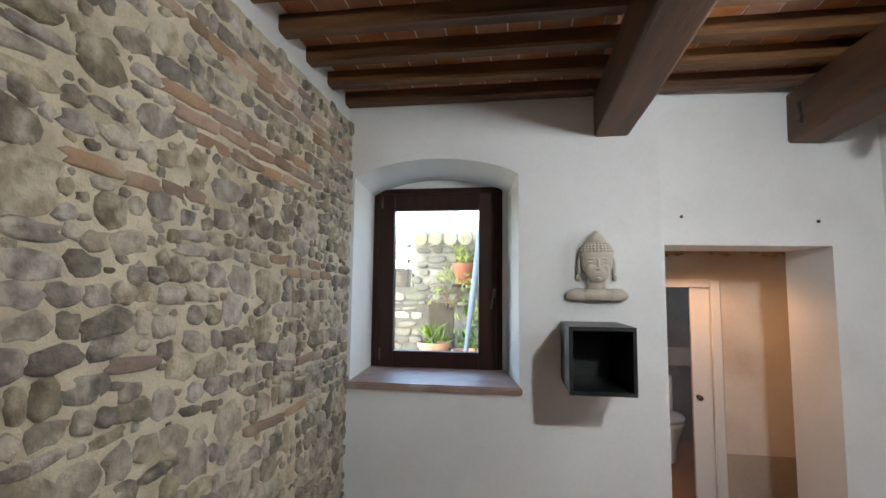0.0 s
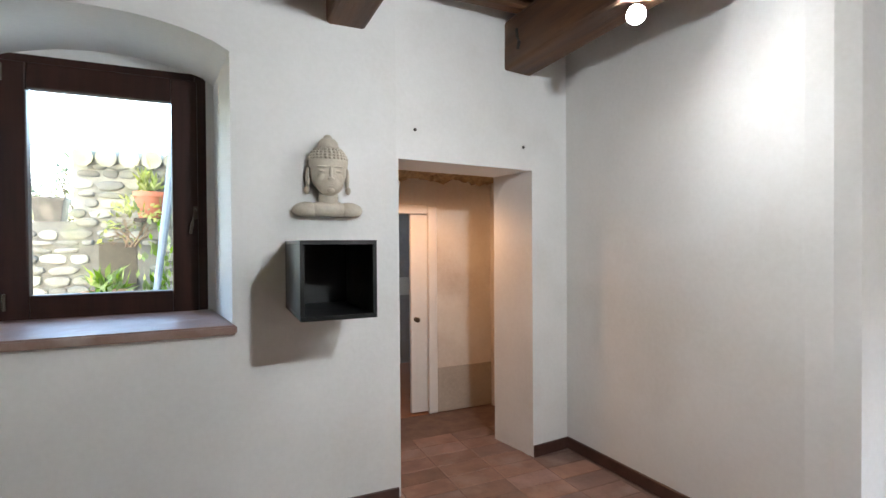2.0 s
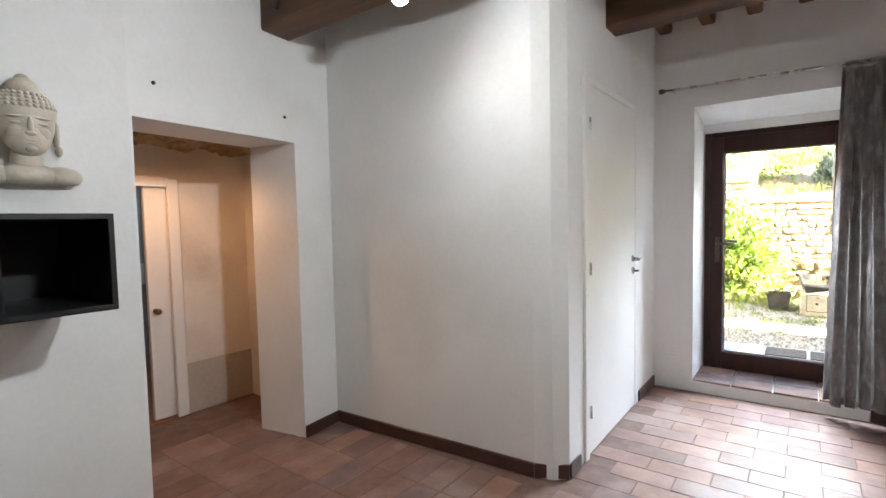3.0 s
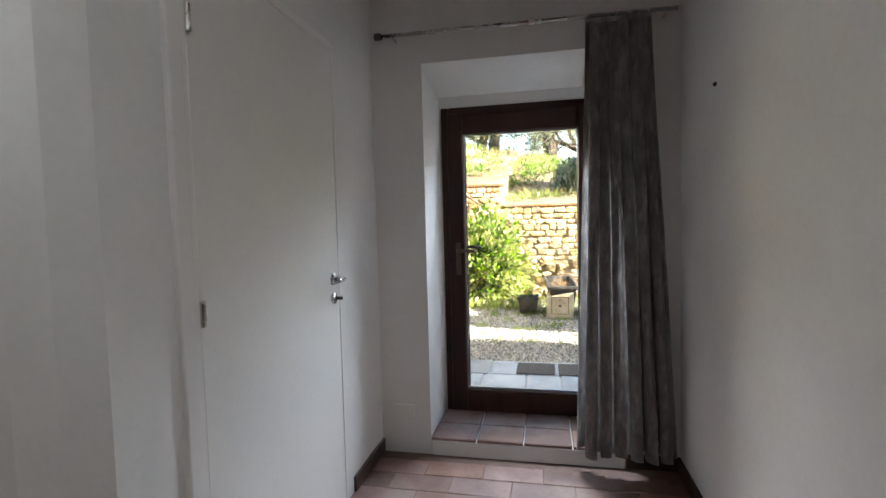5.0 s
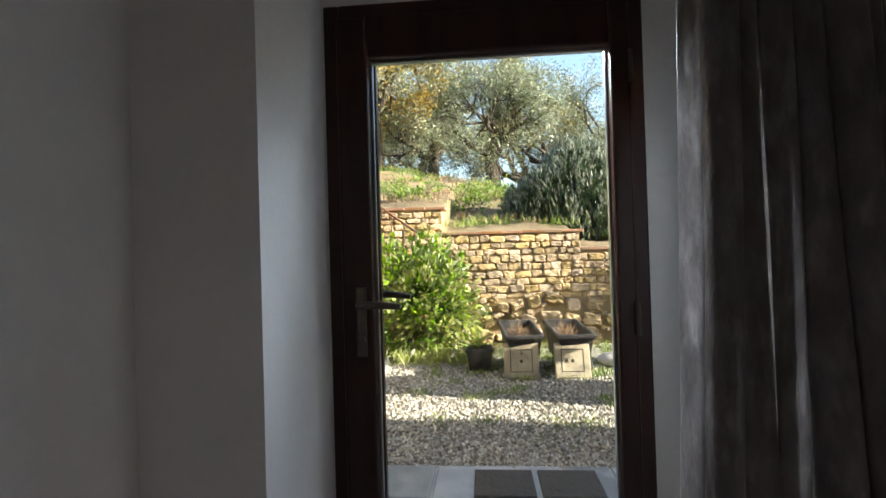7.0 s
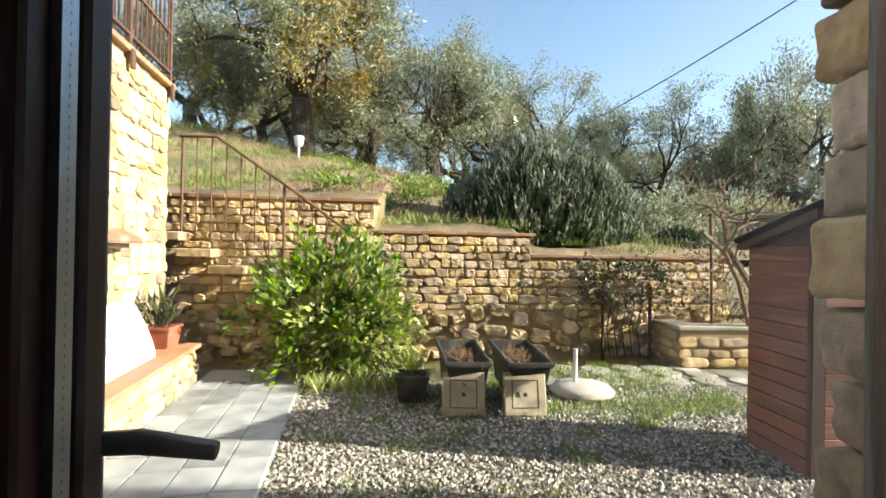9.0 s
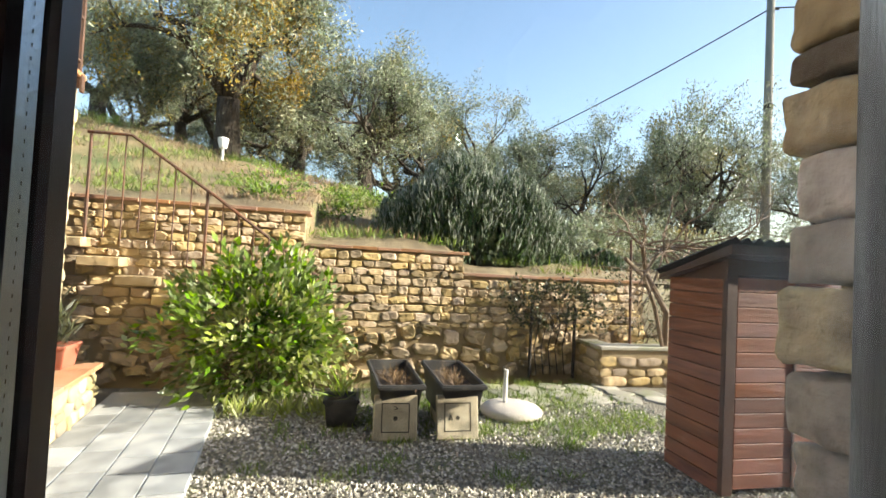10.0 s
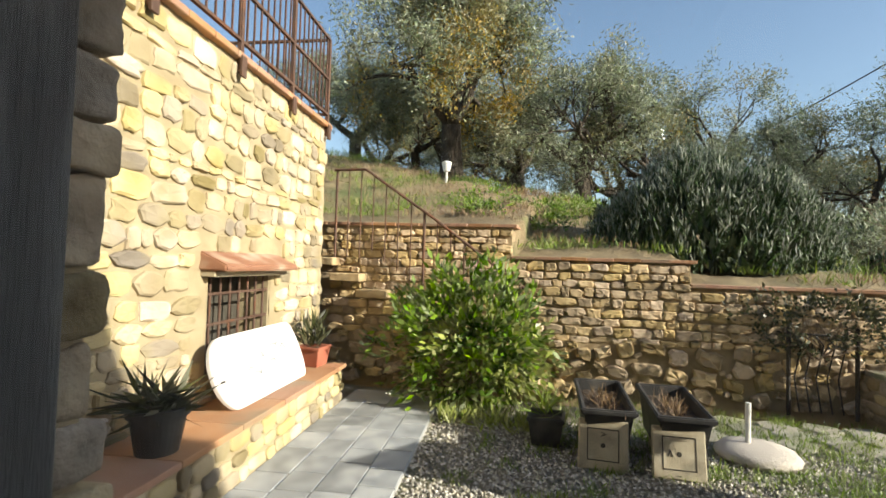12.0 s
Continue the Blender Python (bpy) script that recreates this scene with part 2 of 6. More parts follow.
CARVED = mat("pale_carved_stone", (0.47, 0.42, 0.34), (0.56, 0.51, 0.42), 14, 0.45, 0.3, 80, stain=(0.40, 0.34, 0.26), stain_scale=9, dist=0.002)
# the pale stain flecks paint the sheen of the crushed pile into the colour
VELVET = mat("grey_brown_velvet", (0.21, 0.195, 0.19), (0.36, 0.335, 0.33), 26, 0.5, 0.6, 90, stain=(0.46, 0.44, 0.435), stain_scale=30, spec=0.4, stretch=(1, 1, 0.4))
VELVET.node_tree.nodes["Principled BSDF"].inputs["Sheen Weight"].default_value = 0.5
VELVET.node_tree.nodes["Principled BSDF"].inputs["Sheen Roughness"].default_value = 0.4
GLASS = glass_mat()
PLASTIC_WHITE = mat("white_plastic", (0.74, 0.73, 0.70), (0.78, 0.77, 0.74), 9, 0.4, 0.05, 60)
CERAMIC = mat("white_ceramic", (0.76, 0.74, 0.70), (0.80, 0.78, 0.75), 3, 0.12, 0.0, 60)
BATH_TILE = mat("grey_bath_tile", (0.24, 0.22, 0.19), (0.33, 0.30, 0.26), 4, 0.35, 0.1, 50)
ALU = mat("spacer_aluminium", (0.34, 0.37, 0.41), (0.40, 0.43, 0.47), 30, 0.35, 0.1, 200, metal=1.0)
SLATE = mat("grey_slate", (0.23, 0.245, 0.255), (0.40, 0.415, 0.425), 6, 0.65, 0.5, 50, spread=0.3, stain=(0.44, 0.45, 0.45), stain_scale=3)
SLATE_JOINT = mat("slate_joint", (0.42, 0.41, 0.385), (0.52, 0.51, 0.475), 9, 0.9, 0.3, 90)
GRAVEL = mat("gravel_bed", (0.17, 0.15, 0.115), (0.36, 0.325, 0.265), 40, 0.95, 1.0, 120, stain=(0.20, 0.22, 0.09), stain_scale=1.3, dist=0.012)
PEBBLE = mat("gravel_stone", (0.33, 0.30, 0.25), (0.47, 0.44, 0.38), 20, 0.9, 0.3, 90, spread=0.7, island=True)
COTTO_OUT = mat("terracotta_coping", (0.38, 0.19, 0.10), (0.47, 0.27, 0.16), 6, 0.8, 0.4, 60, spread=0.2, stain=(0.30, 0.22, 0.14), stain_scale=3)
MARBLE = mat("white_marble", (0.68, 0.67, 0.66), (0.76, 0.75, 0.74), 3, 0.4, 0.1, 40, stain=(0.66, 0.67, 0.67), stain_scale=4)
RED_CLAY = mat("red_clay_pot", (0.36, 0.11, 0.065), (0.43, 0.16, 0.10), 9, 0.75, 0.3, 70)
CLAY = mat("terracotta_pot", (0.50, 0.25, 0.15), (0.58, 0.33, 0.22), 9, 0.8, 0.3, 70)
BLACK_PLASTIC = mat("black_plastic", (0.030, 0.030, 0.032), (0.050, 0.050, 0.050), 9, 0.5, 0.1, 60, stain=(0.10, 0.095, 0.085), stain_scale=5)
GREY_PLASTIC = mat("charcoal_plastic", (0.032, 0.031, 0.031), (0.055, 0.053, 0.052), 7, 0.55, 0.15, 70, stain=(0.10, 0.095, 0.085), stain_scale=5)
SOIL = mat("potting_soil", (0.045, 0.03, 0.02), (0.08, 0.055, 0.035), 25, 0.95, 1.0, 90, dist=0.01)
CONCRETE = mat("weathered_concrete", (0.42, 0.36, 0.25), (0.52, 0.46, 0.34), 8, 0.9, 0.5, 90, stain=(0.30, 0.27, 0.20), stain_scale=5)
CONCRETE_PALE = mat("exposed_aggregate_concrete", (0.52, 0.46, 0.40), (0.62, 0.57, 0.51), 60, 0.9, 0.8, 160)
SHED_WOOD = mat("red_brown_board", (0.105, 0.030, 0.014), (0.20, 0.062, 0.028), 3.5, 0.6, 0.5, 60, stretch=(0.7, 0.7, 7), spread=0.28, stain=(0.25, 0.10, 0.055), stain_scale=2.5, dist=0.002)
SHED_FRAME = mat("dark_brown_board", (0.032, 0.013, 0.009), (0.055, 0.023, 0.015), 4, 0.6, 0.3, 60)
BITUMEN = mat("black_corrugated_sheet", (0.018, 0.016, 0.016), (0.035, 0.032, 0.03), 8, 0.75, 0.4, 80)
BARK = mat("olive_bark", (0.045, 0.034, 0.024), (0.10, 0.08, 0.06), 6, 0.95, 1.0, 40, stretch=(2, 2, 0.6), dist=0.02)
TWIG = mat("dry_twig", (0.15, 0.10, 0.065), (0.22, 0.16, 0.11), 9, 0.9, 0.3, 60)
OLIVE_LEAF = mat("olive_leaf", (0.15, 0.185, 0.085), (0.34, 0.37, 0.25), 1.2, 0.45, 0.0, 30, spread=0.55, island=True, stain=(0.30, 0.23, 0.06), stain_scale=0.7, trans=0.3)
LICHEN_LEAF = mat("yellowing_leaf", (0.36, 0.23, 0.03), (0.50, 0.35, 0.06), 2, 0.6, 0.0, 30, spread=0.35, island=True, trans=0.3)
LAUREL_LEAF = mat("laurel_leaf", (0.09, 0.18, 0.02), (0.27, 0.37, 0.05), 3, 0.3, 0.0, 30, spread=0.6, island=True, trans=0.3)
PALE_LEAF = mat("pale_green_leaf", (0.28, 0.33, 0.08), (0.38, 0.40, 0.13), 3, 0.45, 0.0, 30, spread=0.4, island=True, trans=0.3)
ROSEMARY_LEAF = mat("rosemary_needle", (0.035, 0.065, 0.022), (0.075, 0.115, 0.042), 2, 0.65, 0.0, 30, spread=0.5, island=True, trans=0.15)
ROSEMARY_TIP = mat("rosemary_flower_tip", (0.17, 0.20, 0.14), (0.31, 0.34, 0.28), 2, 0.65, 0.0, 30, spread=0.35, island=True, trans=0.2)
CREEPER_LEAF = mat("creeper_leaf", (0.055, 0.065, 0.025), (0.10, 0.10, 0.045), 3, 0.5, 0.0, 30, spread=0.5, island=True, trans=0.2)
GRASS = mat("grass_blade", (0.12, 0.20, 0.025), (0.26, 0.33, 0.05), 2, 0.6, 0.0, 30, spread=0.4, island=True, trans=0.3)
DRY_GRASS = mat("dry_stalk", (0.24, 0.155, 0.085), (0.38, 0.26, 0.15), 4, 0.8, 0.0, 30, spread=0.35, island=True, trans=0.2)
HILL = mat("hillside_ground", (0.16, 0.115, 0.06), (0.28, 0.215, 0.12), 1.5, 0.95, 1.0, 25, stain=(0.11, 0.15, 0.04), stain_scale=0.6, dist=0.03)
GREY_WOOD = mat("grey_weathered_wood", (0.055, 0.050, 0.046), (0.13, 0.12, 0.11), 5, 0.85, 0.7, 60, stretch=(6, 6, 0.5), stain=(0.20, 0.19, 0.18), stain_scale=5)
POLE_WOOD = mat("utility_pole_wood", (0.17, 0.16, 0.13), (0.24, 0.225, 0.19), 3, 0.85, 0.4, 40, stretch=(6, 6, 0.6))
RUBBER = mat("dark_door_mat", (0.045, 0.042, 0.038), (0.075, 0.07, 0.06), 30, 0.9, 0.8, 150)
PATH_STONE = mat("path_stone", (0.30, 0.28, 0.22), (0.40, 0.37, 0.30), 6, 0.9, 0.5, 60, spread=0.25, stain=(0.18, 0.20, 0.09), stain_scale=3)
FAR_HILL = mat("far_wooded_hill", (0.10, 0.12, 0.10), (0.16, 0.18, 0.15), 0.08, 1.0, 0.0, 0.5)
LAMP_GLOW = glow("lit_bulb", (0.94, 0.97, 1.0), 65.0)
LAMP_WHITE = mat("white_enamel", (0.75, 0.75, 0.74), (0.8, 0.8, 0.79), 6, 0.4, 0.05, 60)
COPING_BROWN = mat("weathered_red_slab", (0.26, 0.11, 0.06), (0.40, 0.22, 0.14), 5, 0.75, 0.5, 50, stain=(0.50, 0.42, 0.32), stain_scale=5)
INK = mat("grey_ink", (0.22, 0.24, 0.25), (0.32, 0.34, 0.35), 14, 0.6, 0.0, 60)
COURT_STONE = mat("grey_courtyard_stone", (0.17, 0.17, 0.155), (0.27, 0.27, 0.25), 6, 0.9, 0.6, 60, spread=0.4, stain=(0.14, 0.15, 0.11), stain_scale=3)
# dark small parts; also painted shade inside window, doorway, grooves and holes
DARK_PART_AND_SHADE = mat("dark_part_and_shade", (0.05, 0.045, 0.035), (0.075, 0.065, 0.05), 9, 0.9, 0.2, 60)

# ---- the large structure: indoors ----
CEIL = 2.80
NICHE = (-0.57, 0.45, -0.62, 0.36)
SILL_Z, ARCH_L, ARCH_M = 1.0, 2.25, 2.36


def arch_z(u):
    return ARCH_L + (ARCH_M - ARCH_L) * (1 - (2 * u - 1) ** 2) ** 0.8


def north_wall():
    bm = bmesh.new()
    y0, y1 = 3.74, 4.42
    xl, xr, bl, br = NICHE
    prism([(-1.1, y0, -0.1), (xl, y0, -0.1), (xl, y0, CEIL), (-1.1, y0, CEIL)], [(-1.1, y1, -0.1), (bl, y1, -0.1), (bl, y1, CEIL), (-1.1, y1, CEIL)], bm)
    prism([(xr, y0, -0.1), (1.25, y0, -0.1), (1.25, y0, CEIL), (xr, y0, CEIL)], [(br, y1, -0.1), (1.25, y1, -0.1), (1.25, y1, CEIL), (br, y1, CEIL)], bm)
    prism([(xl, y0, -0.1), (xr, y0, -0.1), (xr, y0, SILL_Z - 0.05), (xl, y0, SILL_Z - 0.05)], [(bl, y1, -0.1), (br, y1, -0.1), (br, y1, SILL_Z - 0.05), (bl, y1, SILL_Z - 0.05)], bm)
    n = 16
    for k in range(n):
        u0, u1 = k / n, (k + 1) / n
        fx = lambda u: xl + (xr - xl) * u
        bx = lambda u: bl + (br - bl) * u
        prism([(fx(u0), y0, arch_z(u0)), (fx(u1), y0, arch_z(u1)), (fx(u1), y0, CEIL), (fx(u0), y0, CEIL)],
              [(bx(u0), y1, arch_z(u0)), (bx(u1), y1, arch_z(u1)), (bx(u1), y1, CEIL), (bx(u0), y1, CEIL)], bm)
    struct(part("wall_north", bm, PLASTER), "white plastered thick wall with an arched window niche", "wall")


north_wall()
# wall with the passage: slightly skewed, 0.36 thick
bm = bmesh.new()
sx = lambda x: 3.775 + (x - 1.25) * 0.11
OPEN_L, OPEN_R, OPEN_Z = 1.275, 2.20, 1.82
for x0, x1, z0, z1, back0, back1 in ((1.25, OPEN_L, -0.1, CEIL, 0, 0), (OPEN_L, OPEN_R, OPEN_Z, CEIL, 0, -0.07), (OPEN_R, 2.60, -0.1, CEIL, -0.07, 0)):
    prism([(x0, sx(x0), z0), (x1, sx(x1), z0), (x1, sx(x1), z1), (x0, sx(x0), z1)], [(x0 + back0, sx(x0) + 0.36, z0), (x1 + back1, sx(x1) + 0.36, z0), (x1 + back1, sx(x1) + 0.36, z1), (x0 + back0, sx(x0) + 0.36, z1)], bm)
struct(part("wall_passage", bm, PLASTER), "white plastered wall with an open doorway", "wall")
# partition that juts into the room, with a softened corner
bm = bmesh.new()
outline = [(2.49, 3.98), (2.575, 2.50), (2.60, 2.41), (2.66, 2.345), (2.86, 2.345), (2.86, 2.47), (2.74, 2.52), (2.70, 3.98)]
prism([(x, y, -0.1) for x, y in outline], [(x, y, CEIL) for x, y in outline], bm)
struct(part("wall_partition", bm, PLASTER), "white plastered partition wall with a rounded corner", "wall")
bm = box((3.86, 2.345, -0.1), (4.80, 2.47, CEIL))
box((2.86, 2.345, 2.09), (3.86, 2.47, CEIL), bm=bm)
struct(part("wall_closet", bm, PLASTER), "white plastered wall round the closet door", "wall")
struct(part("wall_closet_back", box((2.72, 3.2, -0.1), (4.8, 3.3, CEIL)), PLASTER), "plain plastered wall behind the closet", "wall")
# garden door wall with a deep reveal
DX = 4.38
bm = box((DX, 2.065, -0.1), (5.02, 2.345, CEIL))
box((DX, 0.66, -0.1), (5.02, 1.04, CEIL), bm=bm)
prism([(DX, 1.04, 2.13), (DX, 2.065, 2.13), (DX, 2.065, CEIL), (DX, 1.04, CEIL)], [(5.02, 1.04, 2.02), (5.02, 2.065, 2.02), (5.02, 2.065, CEIL), (5.02, 1.04, CEIL)], bm)
struct(part("wall_east", bm, PLASTER), "white plastered thick outer wall with a deep door reveal", "wall")
bm = box((1.98, 0.60, -0.1), (5.0, 0.78, CEIL))
struct(part("wall_south", bm, PLASTER), "white plastered wall beside the curtain", "wall")
struct(part("wall_return", box((1.98, -2.6, -0.1), (2.14, 0.60, CEIL)), PLASTER), "white plastered return wall", "wall")
struct(part("wall_behind", box((-1.1, -2.8, -0.1), (2.14, -2.6, CEIL)), PLASTER), "white plastered back wall", "wall")
# rubble wall core, plastered strip above it
struct(part("wall_west_top", box((-0.95, -2.6, 2.60), (-0.615, 3.74, CEIL)), PLASTER), "plastered strip above the rubble wall", "wall")
rubble_wall = part("wall_west", box((-0.95, -2.6, -0.1), (-0.60, 3.74, 2.60)), MORTAR)
struct(rubble_wall, "exposed river-stone and brick rubble wall with pale mortar", "wall")
# ceiling slab and tiles as one mesh
struct(part("ceiling", box((-1.1, -2.8, CEIL - 0.020), (5.02, 4.42, CEIL + 0.2)), WHITE_JOINT), "terracotta tile ceiling on chestnut joists", "ceiling")
bm = bmesh.new()
verts, faces = [], []
JOISTS = [3.69 - 0.285 * k for k in range(23)]
for k, y in enumerate(JOISTS[:-1]):
    ya, yb = JOISTS[k + 1] + 0.035, y - 0.035
    x = -0.62 + 0.05 * (k % 2)
    while x < 4.45:
        b = len(verts)
        x1 = x + 0.138
        z0, z1 = CEIL - 0.0235 - 0.003 * random.random(), CEIL + 0.01
        for zz in (z0, z1):
            verts += [(x, ya, zz), (x1, ya, zz), (x1, yb, zz), (x, yb, zz)]
        faces += [(b, b + 3, b + 2, b + 1), (b, b + 1, b + 5, b + 4), (b + 1, b + 2, b + 6, b + 5), (b + 2, b + 3, b + 7, b + 6), (b + 3, b, b + 4, b + 7)]
        x = x1 + 0.009
struct(part("ceiling_tiles", (verts, [], faces), TERRACOTTA_TILE), "rows of terracotta tiles between white joints", "ceiling")
for y in JOISTS:
    j = part("ceiling_joist", box((-0.64, y - 0.045, CEIL - 0.10), (4.42 if y < 2.3 else 2.62, y + 0.045, CEIL - 0.012), 0.012), JOIST_WOOD)
    tagged(j, "reddish-brown chestnut ceiling joist under terracotta tiles", "joist", "ceiling joists")


def beam(x0, x1, y0, y1, z0):
    bm = box((x0, y0, z0), (x1, y1, CEIL - 0.09), 0.018, seg=2)
    bmesh.ops.subdivide_edges(bm, edges=[e for e in bm.edges if abs(e.verts[0].co.y - e.verts[1].co.y) > 1], cuts=9)
    for v in bm.verts:
        w = noise.noise_vector(v.co * 1.3)
        v.co += Vector((w.x * 0.012, 0, w.z * 0.010))
    tagged(part("ceiling_beam", bm, BEAM_WOOD), "heavy dark chestnut beam with worn edges under the joists", "beam", "ceiling beams")


beam(0.89, 1.09, -2.6, 3.80, 2.455)
beam(1.99, 2.20, 0.62, 3.90, 2.415)
beam(3.24, 3.43, 0.70, 2.36, 2.43)

# floor: cotto tiles over a joint bed
struct(part("floor", box((-1.1, -2.8, -0.2), (5.02, 4.9, -0.004)), FLOOR_JOINT), "worn terracotta tile floor", "floor")


def skirting(a, b, name="baseboard"):
    a, b = Vector((*a, 0)), Vector((*b, 0))
    d = (b - a).normalized()
    m = Matrix.Translation(a) @ Matrix.Rotation(math.atan2(d.y, d.x), 4, "Z")
    ob = part(name, box((0, -0.012, 0), ((b - a).length, 0.004, 0.075), 0.003, m=m), BASE_BROWN)
    struct(ob, "glossy dark brown skirting tile", "baseboard")


skirting((2.20, 3.872), (2.495, 3.902))
skirting((2.493, 3.90), (2.573, 2.50))
skirting((2.573, 2.50), (2.657, 2.345))
skirting((2.66, 2.345), (2.80, 2.345))
skirting((3.94, 2.345), (4.38, 2.345))
skirting((4.38, 1.04), (4.38, 0.78))
skirting((4.38, 0.782), (1.98, 0.782))
skirting((0.55, 3.74), (1.25, 3.74))

# ---- passage and bathroom beyond the opening ----
BY = 4.90
bm = box((1.94, BY, -0.1), (2.62, BY + 0.12, 2.5))
box((0.6, BY, 1.62), (1.94, BY + 0.12, 2.5), bm=bm)
box((0.4, BY, -0.1), (1.05, BY + 0.12, 1.62), bm=bm)
struct(part("wall_corridor", bm, WARM_PLASTER), "stained plaster wall of the passage", "wall")
struct(part("wall_corridor_end", box((2.48, 4.28, -0.1), (2.62, BY, 2.5)), WARM_PLASTER), "stained plaster end wall of the passage", "wall")
struct(part("wall_corridor_west", box((0.4, 4.42, -0.1), (0.55, BY, 2.5)), WARM_PLASTER), "plain plaster wall of the passage", "wall")
struct(part("wall_corridor_damp", box((1.96, BY - 0.012, 0.0), (2.478, BY - 0.002, 0.36), 0.004), mat("grey_dado", (0.42, 0.36, 0.30), (0.52, 0.45, 0.38), 3, 0.85, 0.3, 50)), "grey-washed dado on the passage wall", "wall")
# low rough stone ceiling of the passage
bm = bmesh.new()
bmesh.ops.create_grid(bm, x_segments=70, y_segments=40, size=1, matrix=Matrix.Translation((1.55, 4.55, 1.85)) @ Matrix.Diagonal((1.05, 0.44, 1, 1)))
for v in bm.verts:
    v.co.z += 0.05 * noise.noise(v.co * 14) + 0.05 * noise.noise(v.co * 5) + 0.02
struct(part("ceiling_corridor", bm, mat("sooty_rubble", (0.20, 0.13, 0.07), (0.45, 0.33, 0.19), 14, 0.95, 0.8, 60)), "low rough rubble vault over the passage", "ceiling")
struct(part("ceiling_corridor_slab", box((0.4, 4.1, 2.05), (2.62, 7.2, 2.2)), WARM_PLASTER), "plain slab over the passage", "ceiling")
# bathroom shell
bm = box((0.3, 6.55, -0.1), (3.0, 6.65, 2.2))
box((0.3, BY + 0.12, -0.1), (0.4, 6.55, 2.2), bm=bm)
box((2.9, BY + 0.12, -0.1), (3.0, 6.55, 2.2), bm=bm)
struct(part("wall_bathroom", bm, BATH_TILE), "grey-brown tiled bathroom wall", "wall")
struct(part("wall_bathroom_band", box((0.41, 6.535, 0.78), (2.89, 6.548, 0.98), 0.002), mat("beige_tile", (0.50, 0.45, 0.38), (0.58, 0.53, 0.45), 5, 0.35, 0.1, 50)), "beige tile band on the bathroom wall", "wall")
struct(part("floor_bathroom", box((0.3, 4.9, -0.2), (3.0, 6.65, 0.0)), mat("warm_cotto", (0.33, 0.14, 0.07), (0.40, 0.19, 0.10), 5, 0.4, 0.2, 50)), "terracotta bathroom floor", "floor")

# passage door frame and its half-open sliding leaf
d = empty("door_1", (1.83, BY, 0))
struct(d, "white painted sliding bathroom door standing half open", "door")
part("door_leaf", box((-0.06, 0.03, 0.01), (0.10, 0.065, 1.60), 0.004), WHITE_PAINT, d)
part("door_frame", box((0.075, -0.018, 0.0), (0.15, 0.012, 1.66), 0.006), WHITE_PAINT, d)
part("door_frame", box((-0.80, -0.018, 1.60), (0.075, 0.012, 1.67), 0.006), WHITE_PAINT, d)
part("door_knob", lathe([(0.018, 0), (0.018, 0.006), (0.008, 0.01), (0.008, 0.03), (0.020, 0.036), (0.020, 0.05), (0.01, 0.056)], 16, m=pose(-0.02, 0.03, 0.76, 90)), DARK_METAL, d, "dark round knob", smooth=True)

t = empty("toilet", (1.78, 5.85, 0), 180)
bm = lathe([(0.11, 0), (0.13, 0.02), (0.12, 0.10), (0.15, 0.22), (0.19, 0.33), (0.20, 0.37), (0.17, 0.38)], 24, m=Matrix.Diagonal((0.95, 1.3, 1, 1)))
part("bowl", bm, CERAMIC, t, smooth=True)
part("seat", lathe([(0.17, 0.385), (0.20, 0.39), (0.205, 0.405), (0.195, 0.42), (0.02, 0.425)], 24, m=Matrix.Diagonal((0.95, 1.3, 1, 1))), PLASTIC_WHITE, t, smooth=True)
part("cistern", box((-0.19, -0.44, 0.38), (0.19, -0.28, 0.74), 0.03, seg=3), CERAMIC, t, smooth=True)
part("pedestal", box((-0.10, -0.42, 0.0), (0.10, -0.1, 0.38), 0.03, seg=2), CERAMIC, t, smooth=True)
tagged(t, "white ceramic toilet with closed lid in the bathroom", "toilet")

# ---- window ----
def casement(name, at, w, h, bars, frame_w, leaf_w, label, category):
    """Frame, leaf and pane in the x-z plane, facing -y."""
    e = empty(name, at)
    struct(e, label, category)
    f = frame_w
    for lo, hi in (((0, 0, 0), (f, 0.075, h)), ((w - f, 0, 0), (w, 0.075, h)), ((f, 0, 0), (w - f, 0.075, f)), ((f, 0, h - f), (w - f, 0.075, h))):
        part("window_frame", box(lo, hi, 0.006, seg=2), DARK_WOOD, e)
    l = leaf_w
    a, b, c, d2 = f - 0.012, w - f + 0.012, f - 0.012, h - f + 0.012
    for lo, hi in (((a, -0.022, c), (a + l, 0.045, d2)), ((b - l, -0.022, c), (b, 0.045, d2)), ((a + l, -0.022, c), (b - l, 0.045, c + l)), ((a + l, -0.022, d2 - l), (b - l, 0.045, d2))):
        part("sash_rail", box(lo, hi, 0.008, seg=2), DARK_WOOD, e)
    g = part("pane", box((a + l - 0.01, 0.010, c + l - 0.01), (b - l + 0.01, 0.013, d2 - l + 0.01)), GLASS, e)
    g.visible_shadow = False
    return e


